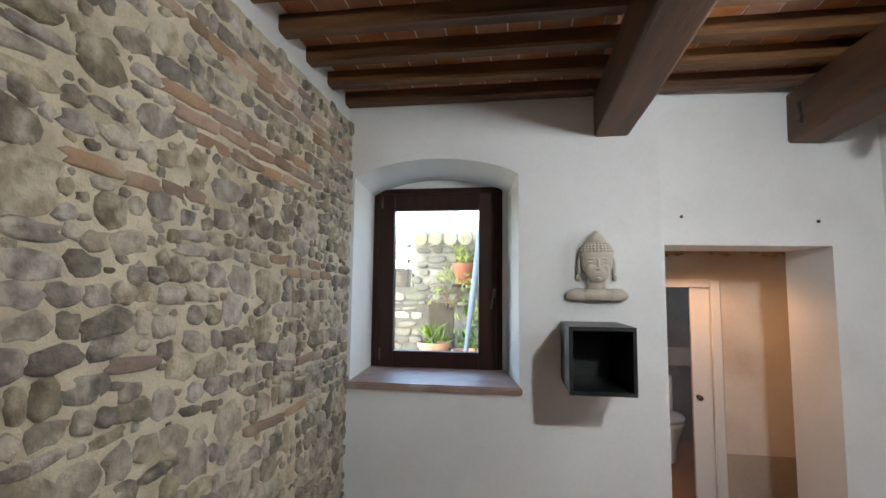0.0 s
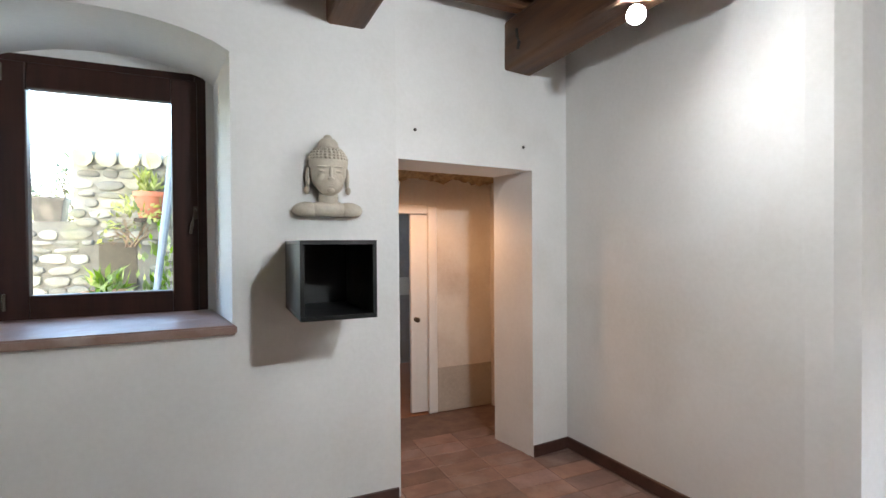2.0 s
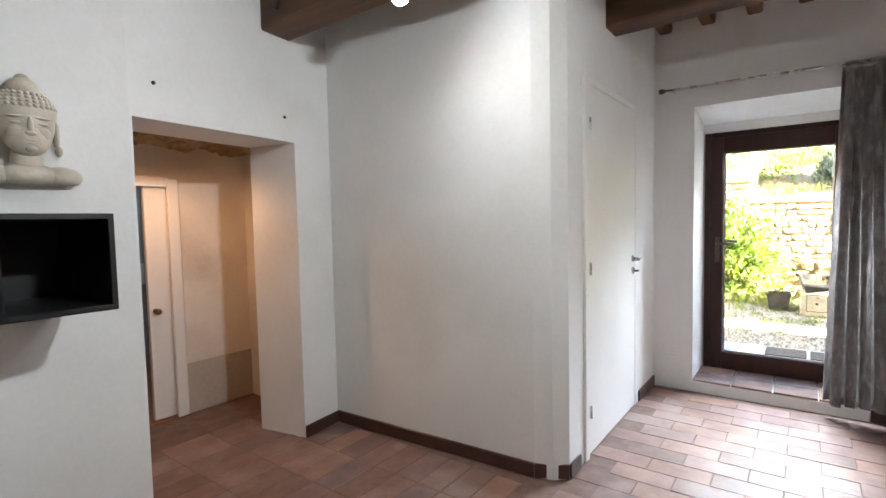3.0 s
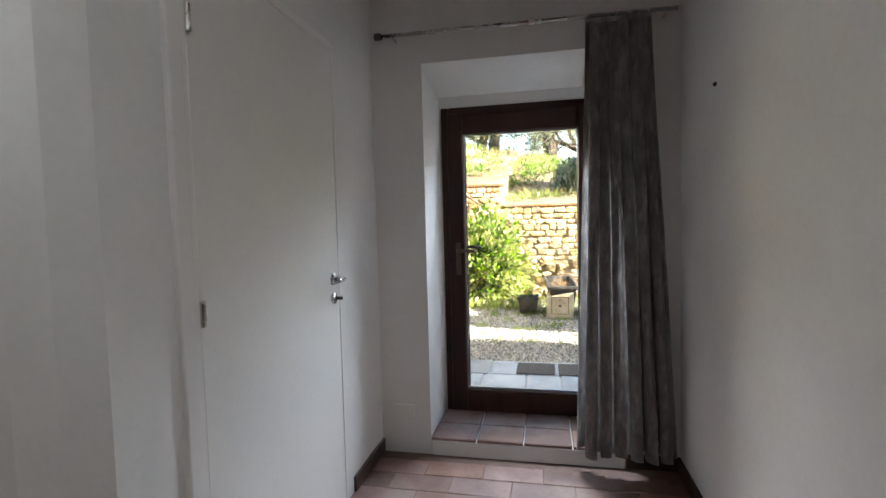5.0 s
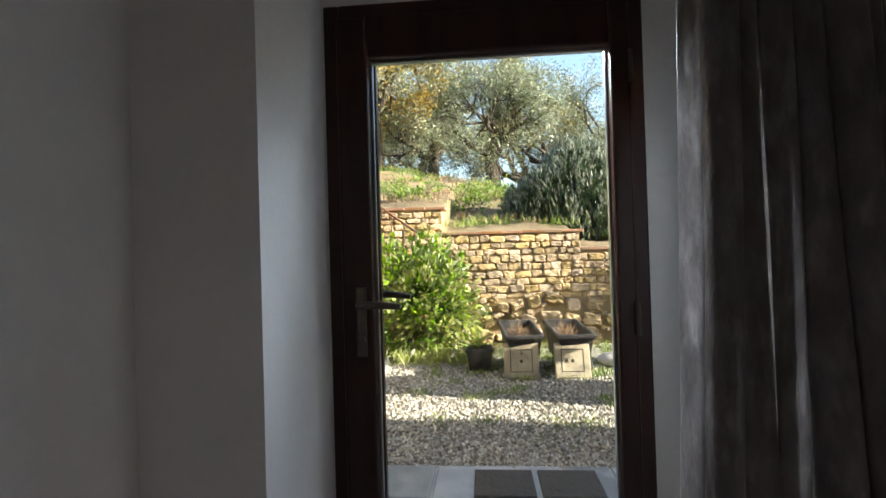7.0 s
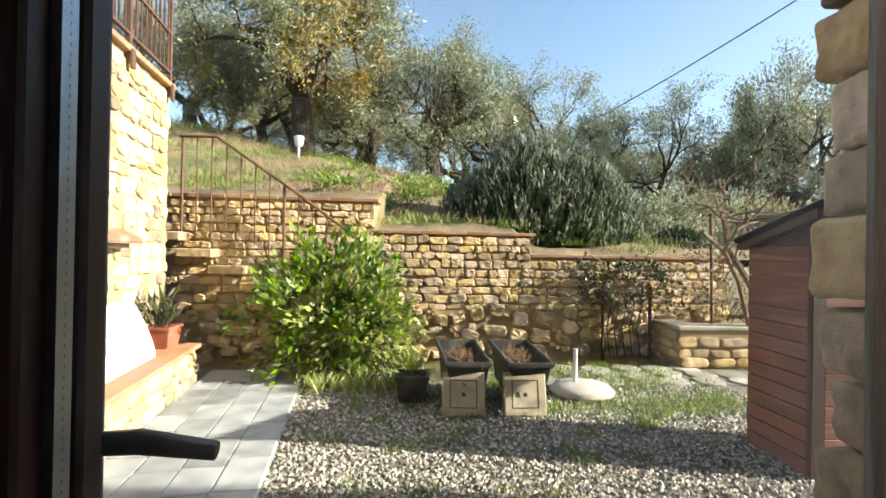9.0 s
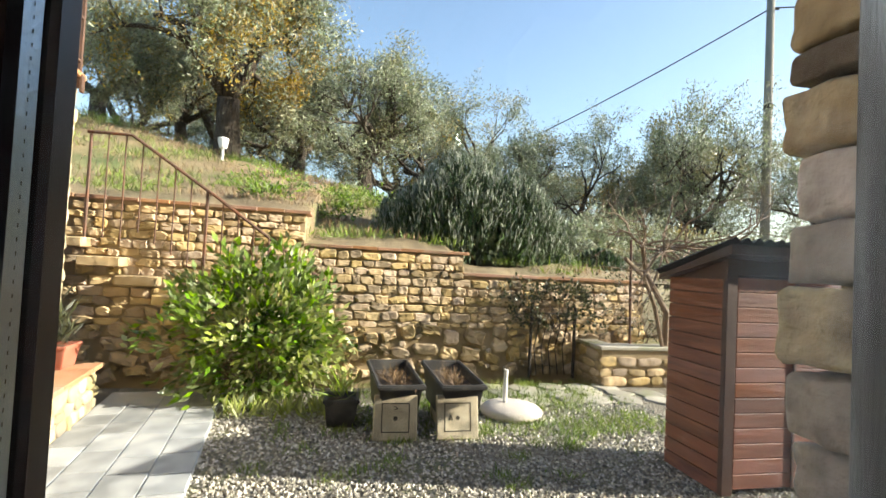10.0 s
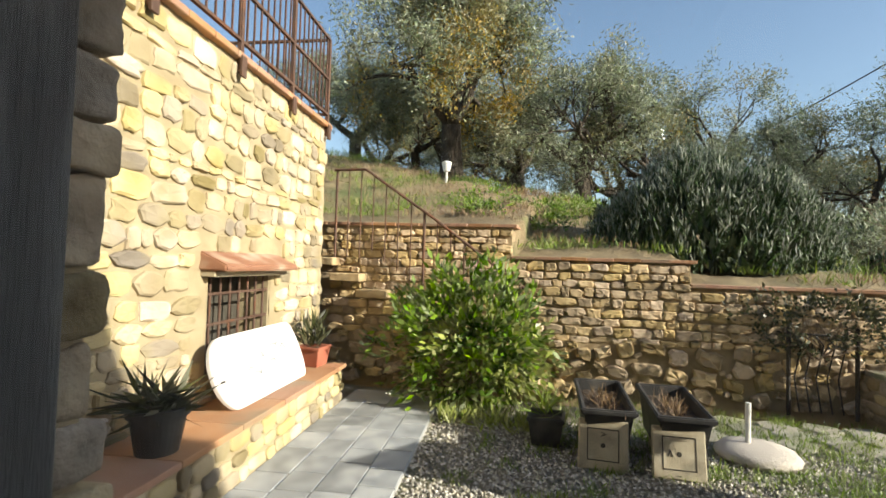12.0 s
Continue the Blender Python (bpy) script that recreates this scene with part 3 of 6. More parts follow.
w1 = casement("window_1", (-0.615, 4.30, 0.955), 0.95, 1.345, False, 0.055, 0.125, "dark-stained wooden casement window, closed, in a white arched niche", "window")
hb = box((0.885, -0.035, 0.55), (0.905, -0.022, 0.62), 0.004)
tube([(0.895, -0.035, 0.60), (0.895, -0.06, 0.60), (0.880, -0.066, 0.52), (0.872, -0.066, 0.47)], [0.008, 0.008, 0.009, 0.007], 8, hb)
part("handle", hb, DARK_METAL, w1, "bronze window handle")
for z in (0.10, 1.20):
    part("hinge", tube([(0.075, -0.03, z), (0.075, -0.03, z + 0.08)], 0.008, 8), DARK_METAL, w1)
bm = prism([(-0.60, 3.70, 0.955), (0.47, 3.70, 0.955), (0.47, 3.70, 0.998), (-0.60, 3.70, 0.998)], [(-0.62, 4.30, 0.965), (0.36, 4.30, 0.965), (0.36, 4.30, 1.008), (-0.62, 4.30, 1.008)])
bmesh.ops.bevel(bm, geom=list(bm.edges), offset=0.008, segments=2, affect="EDGES")
struct(part("window_sill", bm, mat("brick_sill", (0.26, 0.155, 0.125), (0.36, 0.25, 0.215), 6, 0.5, 0.3, 60, stain=(0.46, 0.38, 0.34), stain_scale=4)), "worn reddish terracotta window sill", "sill")

bm = box((-0.9, 4.31, 0.8), (-0.60, 4.44, 2.6))
box((0.32, 4.31, 0.8), (0.7, 4.44, 2.6), bm=bm)
box((-0.60, 4.31, 2.285), (0.32, 4.44, 2.6), bm=bm)
box((-0.60, 4.31, 0.8), (0.32, 4.44, 0.97), bm=bm)
struct(part("wall_window_back", bm, PLASTER), "white plaster round the window frame", "wall")

# ---- garden door ----
bm = box((4.815, 1.0, -0.05), (4.90, 1.155, 2.2))
box((4.815, 2.04, -0.05), (4.90, 2.15, 2.2), bm=bm)
box((4.815, 1.155, 1.97), (4.90, 2.04, 2.2), bm=bm)
struct(part("wall_door_back", bm, PLASTER), "white plaster round the door frame", "wall")

gd = empty("door_2", (4.80, 2.055, 0.055))
struct(gd, "dark-stained wooden glazed garden door, closed", "door")
FW, FH = 0.915, 1.93
# frame in local (y negative across, x depth)
for y0, y1, z0, z1 in ((-0.045, 0, 0, FH), (-FW, -FW + 0.045, 0, FH), (-FW + 0.045, -0.045, FH - 0.045, FH), (-FW + 0.045, -0.045, 0, 0.035)):
    part("door_frame", box((0, y0, z0), (0.09, y1, z1), 0.006, seg=2), DARK_WOOD, gd)
for y0, y1, z0, z1 in ((-0.132, -0.040, 0.035, FH - 0.04), (-FW + 0.040, -FW + 0.095, 0.035, FH - 0.04), (-FW + 0.095, -0.132, FH - 0.165, FH - 0.04), (-FW + 0.095, -0.132, 0.035, 0.175)):
    part("door_rail", box((-0.012, y0, z0), (0.062, y1, z1), 0.008, seg=2), DARK_WOOD, gd)
for y0, y1, z0, z1 in ((-0.140, -0.130, 0.17, FH - 0.16), (-FW + 0.092, -FW + 0.102, 0.17, FH - 0.16), (-FW + 0.102, -0.140, FH - 0.172, FH - 0.162), (-FW + 0.102, -0.140, 0.172, 0.182)):
    part("glazing_spacer", box((0.018, y0, z0), (0.036, y1, z1)), ALU, gd, "perforated aluminium spacer of the double glazing")
for x in (0.014, 0.037):
    g = part("pane", box((x, -FW + 0.090, 0.17), (x + 0.003, -0.128, FH - 0.16)), GLASS, gd)
    g.visible_shadow = False
part("outer_bead", box((0.042, -0.144, 0.17), (0.072, -0.132, FH - 0.16), 0.004), DARK_WOOD, gd, "dark outer glazing bead")
# flat dark quads on the spacer, the shade of its holes as colour
verts, faces = [], []
for k in range(200):
    z, b = 0.19 + 0.008 * k, len(verts)
    verts += [(0.0264, -0.1403, z), (0.0276, -0.1403, z), (0.0276, -0.1403, z + 0.0025), (0.0264, -0.1403, z + 0.0025)]
    faces.append((b, b + 1, b + 2, b + 3))
part("spacer_perforation", (verts, [], faces), DARK_PART_AND_SHADE, gd, "row of tiny holes along the spacer")
hz = 1.05
bm = box((-0.022, -0.112, hz - 0.15), (-0.012, -0.082, hz + 0.05), 0.004, seg=2)
part("handle_plate", bm, DARK_METAL, gd)
bm = tube([(-0.015, -0.097, hz), (-0.052, -0.097, hz), (-0.060, -0.105, hz), (-0.062, -0.15, hz + 0.002), (-0.060, -0.218, hz - 0.004)], [0.009, 0.009, 0.011, 0.012, 0.009], 10)
part("handle", bm, DARK_METAL, gd, "dark metal lever handle", smooth=True)
part("handle_plate", box((0.062, -0.112, hz - 0.15), (0.071, -0.082, hz + 0.05), 0.004, seg=2), DARK_METAL, gd)
bm = tube([(0.065, -0.097, hz + 0.016), (0.104, -0.097, hz + 0.016), (0.112, -0.105, hz + 0.016), (0.114, -0.15, hz + 0.018), (0.112, -0.222, hz + 0.010)], [0.009, 0.009, 0.011, 0.012, 0.009], 10)
part("handle", bm, DARK_METAL, gd, "dark metal lever handle on the garden side", smooth=True)
part("lock", lathe([(0.012, 0), (0.012, 0.008), (0.006, 0.012)], 14, m=pose(-0.02, -0.097, hz - 0.10, 0, -90)), DARK_METAL, gd)
for z in (0.25, 0.95, 1.65):
    part("hinge", tube([(-0.02, -FW + 0.044, z), (-0.02, -FW + 0.044, z + 0.09)], 0.008, 8), DARK_METAL, gd)
# raised threshold with tiles
struct(part("door_step", box((4.375, 1.045, -0.05), (4.80, 2.063, 0.078), 0.006), PLASTER), "low plastered door step with a tiled top", "step")

# ---- indoor things ----
def closet_door():
    e = empty("door_3", (2.86, 2.345, 0))
    struct(e, "plain white flush closet door, closed", "door")
    part("door_leaf", box((0.085, -0.002, 0.008), (0.985, 0.04, 2.05), 0.003), WHITE_PAINT, e)
    part("door_frame", box((0.0, -0.016, 0), (0.055, 0.02, 2.12), 0.006, seg=2), WHITE_PAINT, e)
    part("door_frame", box((0.055, -0.006, 0), (0.082, 0.03, 2.085), 0.004), WHITE_PAINT, e)
    part("door_frame", box((0.986, -0.004, 0), (1.0, 0.03, 2.085), 0.003), WHITE_PAINT, e)
    part("door_frame", box((0.055, -0.004, 2.052), (0.986, 0.03, 2.088), 0.003), WHITE_PAINT, e)
    for z in (0.22, 1.02, 1.80):
        part("hinge", tube([(0.083, -0.012, z), (0.083, -0.012, z + 0.07)], 0.008, 10), CHROME, e, "small steel hinge")
    r = lambda z: lathe([(0.025, 0), (0.025, 0.008), (0.022, 0.010), (0.009, 0.010), (0.009, 0.012)], 20, m=pose(0.925, -0.002, z, 90))
    part("handle_rose", r(1.05), CHROME, e, smooth=True)
    part("key_rose", r(0.965), CHROME, e, smooth=True)
    part("handle", tube([(0.925, -0.01, 1.05), (0.925, -0.052, 1.05), (0.915, -0.058, 1.05), (0.80, -0.058, 1.047)], [0.009, 0.009, 0.010, 0.009], 12), CHROME, e, "brushed steel lever handle", smooth=True)
    k = box((0.919, -0.045, 0.958), (0.931, -0.012, 0.972), 0.003)
    part("key", k, DARK_METAL, e)


closet_door()

# black cube shelf
e = empty("wall_shelf", (0.685, 3.25, 1.06))
for lo, hi in (((0, 0, 0), (0.31, 0.49, 0.018)), ((0, 0, 0.302), (0.31, 0.49, 0.32)), ((0, 0, 0.018), (0.018, 0.49, 0.302)), ((0.292, 0, 0.018), (0.31, 0.49, 0.302)), ((0.018, 0.47, 0.018), (0.292, 0.49, 0.302))):
    part("panel", box(lo, hi, 0.002), BLACK_BOX, e)
tagged(e, "black lacquered open cube shelf on the white wall", "shelf")


def carved_bust(at):
    """Relief head with topknot, long ears, shoulders: one mesh."""
    bm = bmesh.new()
    def ell(c, r, seg=20, cut=True):
        res = bmesh.ops.create_uvsphere(bm, u_segments=seg, v_segments=14, radius=1, matrix=Matrix.Translation(c) @ Matrix.Diagonal((*r, 1)))
        return res["verts"]
    ell((0, -0.045, 0.215), (0.092, 0.062, 0.108), 28)
    ell((0, -0.045, 0.255), (0.101, 0.062, 0.078), 28)
    ell((0, -0.045, 0.335), (0.052, 0.048, 0.040))
    ell((0, -0.040, 0.368), (0.024, 0.026, 0.022))
    ell((0, -0.075, 0.155), (0.070, 0.040, 0.060))
    ell((0, -0.035, 0.085), (0.052, 0.045, 0.06))
    for s in (-1, 1):
        ell((s * 0.099, -0.030, 0.185), (0.012, 0.022, 0.050))
        ell((s * 0.104, -0.032, 0.125), (0.013, 0.018, 0.020))
        ell((s * 0.105, -0.030, 0.028), (0.074, 0.050, 0.040))
        ell((s * 0.036, -0.095, 0.208), (0.022, 0.011, 0.007), 14)
        ell((s * 0.038, -0.100, 0.228), (0.028, 0.010, 0.005), 14)
        ell((s * 0.034, -0.084, 0.172), (0.034, 0.024, 0.036), 14)
    ell((0, -0.108, 0.195), (0.010, 0.014, 0.036), 14)
    ell((0, -0.112, 0.172), (0.018, 0.012, 0.010), 14)
    ell((0, -0.106, 0.148), (0.026, 0.010, 0.006), 14)
    ell((0, -0.104, 0.138), (0.022, 0.010, 0.007), 14)
    ell((0, -0.098, 0.120), (0.022, 0.016, 0.014), 14)
    ell((0, -0.035, 0.030), (0.11, 0.055, 0.045))
    # rows of curls over the head
    for row in range(5):
        z = 0.272 + row * 0.014
        rr = 1 - ((z - 0.24) / 0.10) ** 2
        n = 15 - row
        for k in range(n):
            a = math.pi * (k + 0.5 * (row % 2)) / (n - 1)
            if rr > 0:
                ell((0.099 * math.cos(a) * rr ** 0.5, -0.045 - 0.062 * math.sin(a) * rr ** 0.5, z), (0.009, 0.008, 0.008), 7)
    for v in bm.verts:
        v.co.y = min(v.co.y, 0.0)
        v.co.z = max(v.co.z, 0.0)
    ob = part("wall_sculpture", bm, CARVED, smooth=True)
    ob.matrix_world = pose(*at) @ Matrix.Diagonal((0.96, 1, 1.02, 1))
    tagged(ob, "pale carved stone bust with topknot hung on the wall", "sculpture")


carved_bust((0.885, 3.739, 1.50))


def curtain():
    e = empty("curtain", (4.325, 1.03, 0.0))
    bm = bmesh.new()
    n, m = 240, 30
    grid = []
    for j in range(m + 1):
        v = j / m
        z = 2.235 - v * 2.13
        half = 0.135 + 0.095 * v ** 1.2
        row = []
        for i in range(n + 1):
            u = i / n
            ph = u * 2 * math.pi * 6.5 + 0.5 * math.sin(3 * v + u * 4)
            amp = (0.028 + 0.030 * v) * (0.75 + 0.45 * math.sin(u * 9.3 + 1.2))
            y = half * (1 - 2 * u) + 0.05 - 0.036 * v + 0.018 * math.sin(ph * 2 + 0.6)
            x = -0.045 + amp * math.sin(ph) + 0.01 * math.sin(7 * v + u * 20)
            row.append(bm.verts.new((x, y, z)))
        grid.append(row)
    for a, b in zip(grid, grid[1:]):
        for i in range(n):
            bm.faces.new((a[i], a[i + 1], b[i + 1], b[i]))
    bmesh.ops.solidify(bm, geom=list(bm.faces), thickness=0.004)
    part("fabric", bm, VELVET, e, smooth=True)
    part("heading_tape", box((-0.075, -0.09, 2.205), (-0.06, 0.19, 2.225), 0.004), VELVET, e)
    tagged(e, "grey-brown crushed velvet curtain drawn aside on the rod", "curtain")


curtain()
e = empty("curtain_rod", (4.283, 0, 2.255))
part("rod", tube([(0, 0.80, -0.012), (0, 2.25, 0.0)], 0.010, 12), CHROME, e, smooth=True)
part("finial", lathe([(0.010, 0), (0.019, 0.004), (0.019, 0.035), (0.012, 0.04)], 14, m=pose(0, 2.25, 0, -90)), DARK_METAL, e, "dark end cap")
part("bracket", tube([(0, 2.20, -0.001), (0.098, 2.20, -0.001)], 0.007, 8), CHROME, e)
part("bracket", tube([(0, 0.86, -0.012), (0.098, 0.86, -0.012)], 0.007, 8), CHROME, e)
tagged(e, "thin brushed steel curtain rod above the garden door", "curtain rod")

for k, x in enumerate((3.08, 3.36)):
    e = empty("wall_cover", (x, 0.782, 0.10))
    part("plate", box((0, 0, 0), (0.26, 0.012, 0.20), 0.004, seg=2), PLASTIC_WHITE, e)
    part("inner_panel", box((0.012, 0.011, 0.012), (0.248, 0.016, 0.188), 0.002), PLASTIC_WHITE, e)
    tagged(e, "white plastic service cover low on the wall", "cover", "service covers")
e = empty("wall_socket", (4.378, 2.21, 0.20))
part("plate", box((-0.008, -0.055, 0), (0.002, 0.055, 0.075), 0.003, seg=2), PLASTIC_WHITE, e)
for y in (-0.03, 0.0, 0.03):
    part("outlet", lathe([(0.009, 0), (0.009, 0.003), (0.006, 0.003)], 12, m=pose(-0.008, y, 0.038, 0, -90)), PLASTIC_WHITE, e)
tagged(e, "white three-way wall socket beside the door", "socket")
for x, z in ((1.375, 1.985), (2.13, 1.96)):
    o = part("wall_plug", lathe([(0.009, 0), (0.009, 0.006), (0.004, 0.012)], 10, m=pose(x, sx(x), z, 90)), DARK_PART_AND_SHADE)
    tagged(o, "small dark wall plug in the white plaster", "plug", "wall plugs")
o = part("wall_plug", lathe([(0.008, 0), (0.008, 0.006), (0.004, 0.010)], 10, m=pose(3.89, 0.78, 1.79, -90)), DARK_PART_AND_SHADE)
tagged(o, "small dark wall plug in the white plaster", "plug", "wall plugs")


def ceiling_spot(at, aim, on, beam_x):
    e = empty("spot_lamp", at)
    d = (Vector(aim) - Vector(at)).normalized()
    q = d.to_track_quat("Z", "Y").to_matrix().to_4x4()
    part("head", lathe([(0.02, -0.09), (0.034, -0.085), (0.042, 0.0), (0.044, 0.012), (0.038, 0.012), (0.034, -0.004), (0.01, -0.006)], 20, m=q), CHROME, e, smooth=True)
    part("bulb", lathe([(0.040, 0.010), (0.036, 0.018), (0.01, 0.024)], 20, m=q), LAMP_GLOW, e, "lit bulb")
    part("arm", tube([q @ Vector((0, 0, -0.06)), Vector((beam_x - at[0], 0, 0.04))], 0.008, 8), CHROME, e)
    tagged(e, "small steel spot lamp, lit, fixed to a beam", "spot lamp", "spot lamps")


ceiling_spot((2.09, 2.92, 2.37), (0.9, 1.4, 1.6), True, 2.09)
ceiling_spot((LAMP_A[0] + 0.08, LAMP_A[1] - 0.08, LAMP_A[2] + 0.03), (0.7, 3.7, 1.3), True, 2.0)
o = part("iron_hook", tube([(1.975, 3.70, 2.60), (1.972, 3.69, 2.55), (1.965, 3.66, 2.51), (1.972, 3.685, 2.48)], 0.010, 8), IRON, None)
tagged(o, "wrought iron hook at the beam end", "hook")

# ---- stones: a few shared dome meshes, laid as single pieces ----
def dome(seed, square=2.4, n=12, rings=((1.0, 0.0), (0.92, 0.6), (0.58, 0.94)), rough=0.12, facet=False):
    rnd = random.Random(seed)
    bm = bmesh.new()
    amp = [1 + rnd.uniform(-1.1 * rough, rough) for _ in range(n)]
    rr = []
    for s, h in rings:
        ring = []
        for k in range(n):
            a = 2 * math.pi * (k + 0.5) / n
            c, w = math.cos(a), math.sin(a)
            r = (abs(c) ** square + abs(w) ** square) ** (-1 / square) * amp[k] * s
            ring.append(bm.verts.new((0.5 * r * c, 0.5 * r * w, h * (1 + rnd.uniform(-rough, rough)))))
        rr.append(ring)
    top = bm.verts.new((rnd.uniform(-0.1, 0.1), rnd.uniform(-0.1, 0.1), 1.0))
    for a, b in zip(rr, rr[1:]):
        for k in range(n):
            bm.faces.new((a[k], a[(k + 1) % n], b[(k + 1) % n], b[k]))
    for k in range(n):
        bm.faces.new((rr[-1][k], rr[-1][(k + 1) % n], top))
    me = bpy.data.meshes.new("stone")
    bm.to_mesh(me)
    bm.free()
    if not facet:
        me.shade_smooth()
    return me


FLAT = ((1.0, 0.0), (0.97, 0.72), (0.80, 0.98))


def stone_meshes(material, square, count=10, seed=0, rings=FLAT, rough=0.12, facet=False):
    out = []
    for k in range(count):
        me = dome(seed + k, square, 12, rings, rough, facet)
        me.materials.append(material)
        out.append(me)
    return out


def lay(parent, name, meshes, spots, frame_m, material_joined, limit=300, facet=False):
    """spots: u, v, width, height, depth, turn on the wall plane frame_m (x along, y up, z out). The first ones become single pieces, the rest one joined mesh."""
    rnd = random.Random(5)
    verts, faces = [], []
    for i, (u, v, w, h, d, turn) in enumerate(spots):
        m = frame_m @ pose(u, v, 0, 0, 0, turn) @ Matrix.Diagonal((w, h, d, 1))
        me = meshes[rnd.randrange(len(meshes))]
        if i < limit:
            ob = new(name, me)
            ob.parent = parent
            ob.matrix_basis = m
        else:
            b = len(verts)
            verts += [(m @ q.co)[:] for q in me.vertices]
            faces += [tuple(b + k for k in p.vertices) for p in me.polygons]
    if verts:
        ob = part(name + "_rest", (verts, [], faces), material_joined, parent, smooth=not facet)
        ob["kind"] = "stuff"


def courses(u0, u1, v0, v1, hs, ws, gap, depth, rnd, top=None, skip=None):
    out, v = [], v0
    while v < v1 - 0.02:
        h = rnd.uniform(*hs)
        u = u0 + rnd.uniform(-0.1, 0)
        while u < u1:
            w = rnd.uniform(*ws) * (0.8 + 0.4 * rnd.random())
            c = (u + w / 2, v + h / 2 + rnd.uniform(-0.1, 0.1) * h)
            lim = top(c[0]) if top else v1
            if c[1] + h / 2 < lim + 0.01 and not (skip and skip(c[0], c[1], w, h)) and c[0] + w / 2 < u1 + 0.04 and c[0] - w / 2 > u0 - 0.04:
                out.append((c[0], c[1], (w - gap) * 1.0, (h - gap) * rnd.uniform(0.85, 1.08), depth * rnd.uniform(0.6, 1.3), rnd.uniform(-5, 5)))
            u += w
        v += h
    return out


def scattered(u0, u1, v0, v1, sizes, tries, rnd, depth, taken, close=0.49):
    for size in sizes:
        for _ in range(tries):
            w = size * rnd.uniform(0.8, 1.5)
            h = size * rnd.uniform(0.6, 1.0)
            u, v = rnd.uniform(u0, u1), rnd.uniform(v0, v1)
            if all(abs(u - p[0]) > (w + p[2]) * close or abs(v - p[1]) > (h + p[3]) * close for p in taken):
                taken.append((u, v, w, h, depth * rnd.uniform(0.5, 1.4) * (0.5 + size * 3), rnd.uniform(-20, 20)))
    return taken


# ---- ground, hill and the garden's structure ----
GZ = -0.055


def wall_top(y):
    return 1.94 if y > 2.20 else (1.56 if y > 0.19 else 1.29)


def wall_x(y):
    return 10.35 + (4.0 - y) * 0.088


def hill_z(x, y):
    top = wall_top(y) + 0.02
    crest = max(1.0, min(4.6, 2.95 + 0.20 * y)) if y > -10 else 1.0
    f = (x - wall_x(y)) / 7.4
    if f < 1:
        z = top - 0.06 + (crest - top) * (f * f * (3 - 2 * f) * 0.5 + f * 0.5)
    else:
        z = crest + min(2.5, (x - wall_x(y) - 7.4) * 0.03)
    return z


def ground():
    bm = bmesh.new()
    # flat sheet round the house out to the horizon, then the terraced hill on it
    for lo, hi in (((-400, -400), (5.02, 400)), ((5.02, -400), (10.2, 400)), ((10.2, -400), (12.2, -2.0))):
        vs = [bm.verts.new((x, y, GZ - 0.02)) for x, y in ((lo[0], lo[1]), (hi[0], lo[1]), (hi[0], hi[1]), (lo[0], hi[1]))]
        bm.faces.new(vs)
    return struct(part("ground", bm, GRAVEL), "grey-beige gravel yard with patches of moss", "ground")


def hill():
    xs = [0, 0.3, 0.7, 1.2, 1.8, 2.5, 3.2, 4.0, 5, 6, 7, 8, 9.5, 12, 16, 22, 35, 60, 120, 300, 900]
    ys = [900, 300, 100, 40, 25, 16, 12] + sorted([10 - 0.16 * k for k in range(0, 143)] + [2.205, 2.195, 0.195, 0.185], reverse=True) + [-14, -17, -22, -30, -45, -90, -300, -900]
    verts, faces = [], []
    for y in ys:
        for dx in xs:
            yy = max(-14, min(12, y))
            x = wall_x(max(-6, min(8, y))) + 0.12 + dx
            verts.append((x, y, hill_z(x, yy) + (0.10 * noise.noise((x * 0.9, y * 0.9, 0)) + 0.04 * noise.noise((x * 3, y * 3, 0))) * min(1, dx)))
    n = len(xs)
    for j in range(len(ys) - 1):
        for i in range(n - 1):
            faces.append((j * n + i, j * n + i + 1, (j + 1) * n + i + 1, (j + 1) * n + i))
    return struct(part("hillside", (verts, [], faces), HILL, smooth=True), "dry stony hillside with grass under olive trees", "ground")


ground()
hill()
verts, faces = [], []
for k in range(73):
    a = 2 * math.pi * k / 72
    r = 700
    hgt = 30 + 22 * noise.noise((math.cos(a) * 3, math.sin(a) * 3, 2))
    verts += [(r * math.cos(a), r * math.sin(a), -10), (r * 1.2 * math.cos(a), r * 1.2 * math.sin(a), hgt)]
faces = [(2 * k, 2 * k + 2, 2 * k + 3, 2 * k + 1) for k in range(72)]
struct(part("backdrop", (verts, [], faces), FAR_HILL), "distant wooded hills", "hills")

# garden retaining wall in three steps
garden_wall = empty("garden_wall", (0, 0, 0))
struct(garden_wall, "stepped sandstone retaining wall with thin brick coping", "wall")
ang = math.atan2(-0.088, 1)
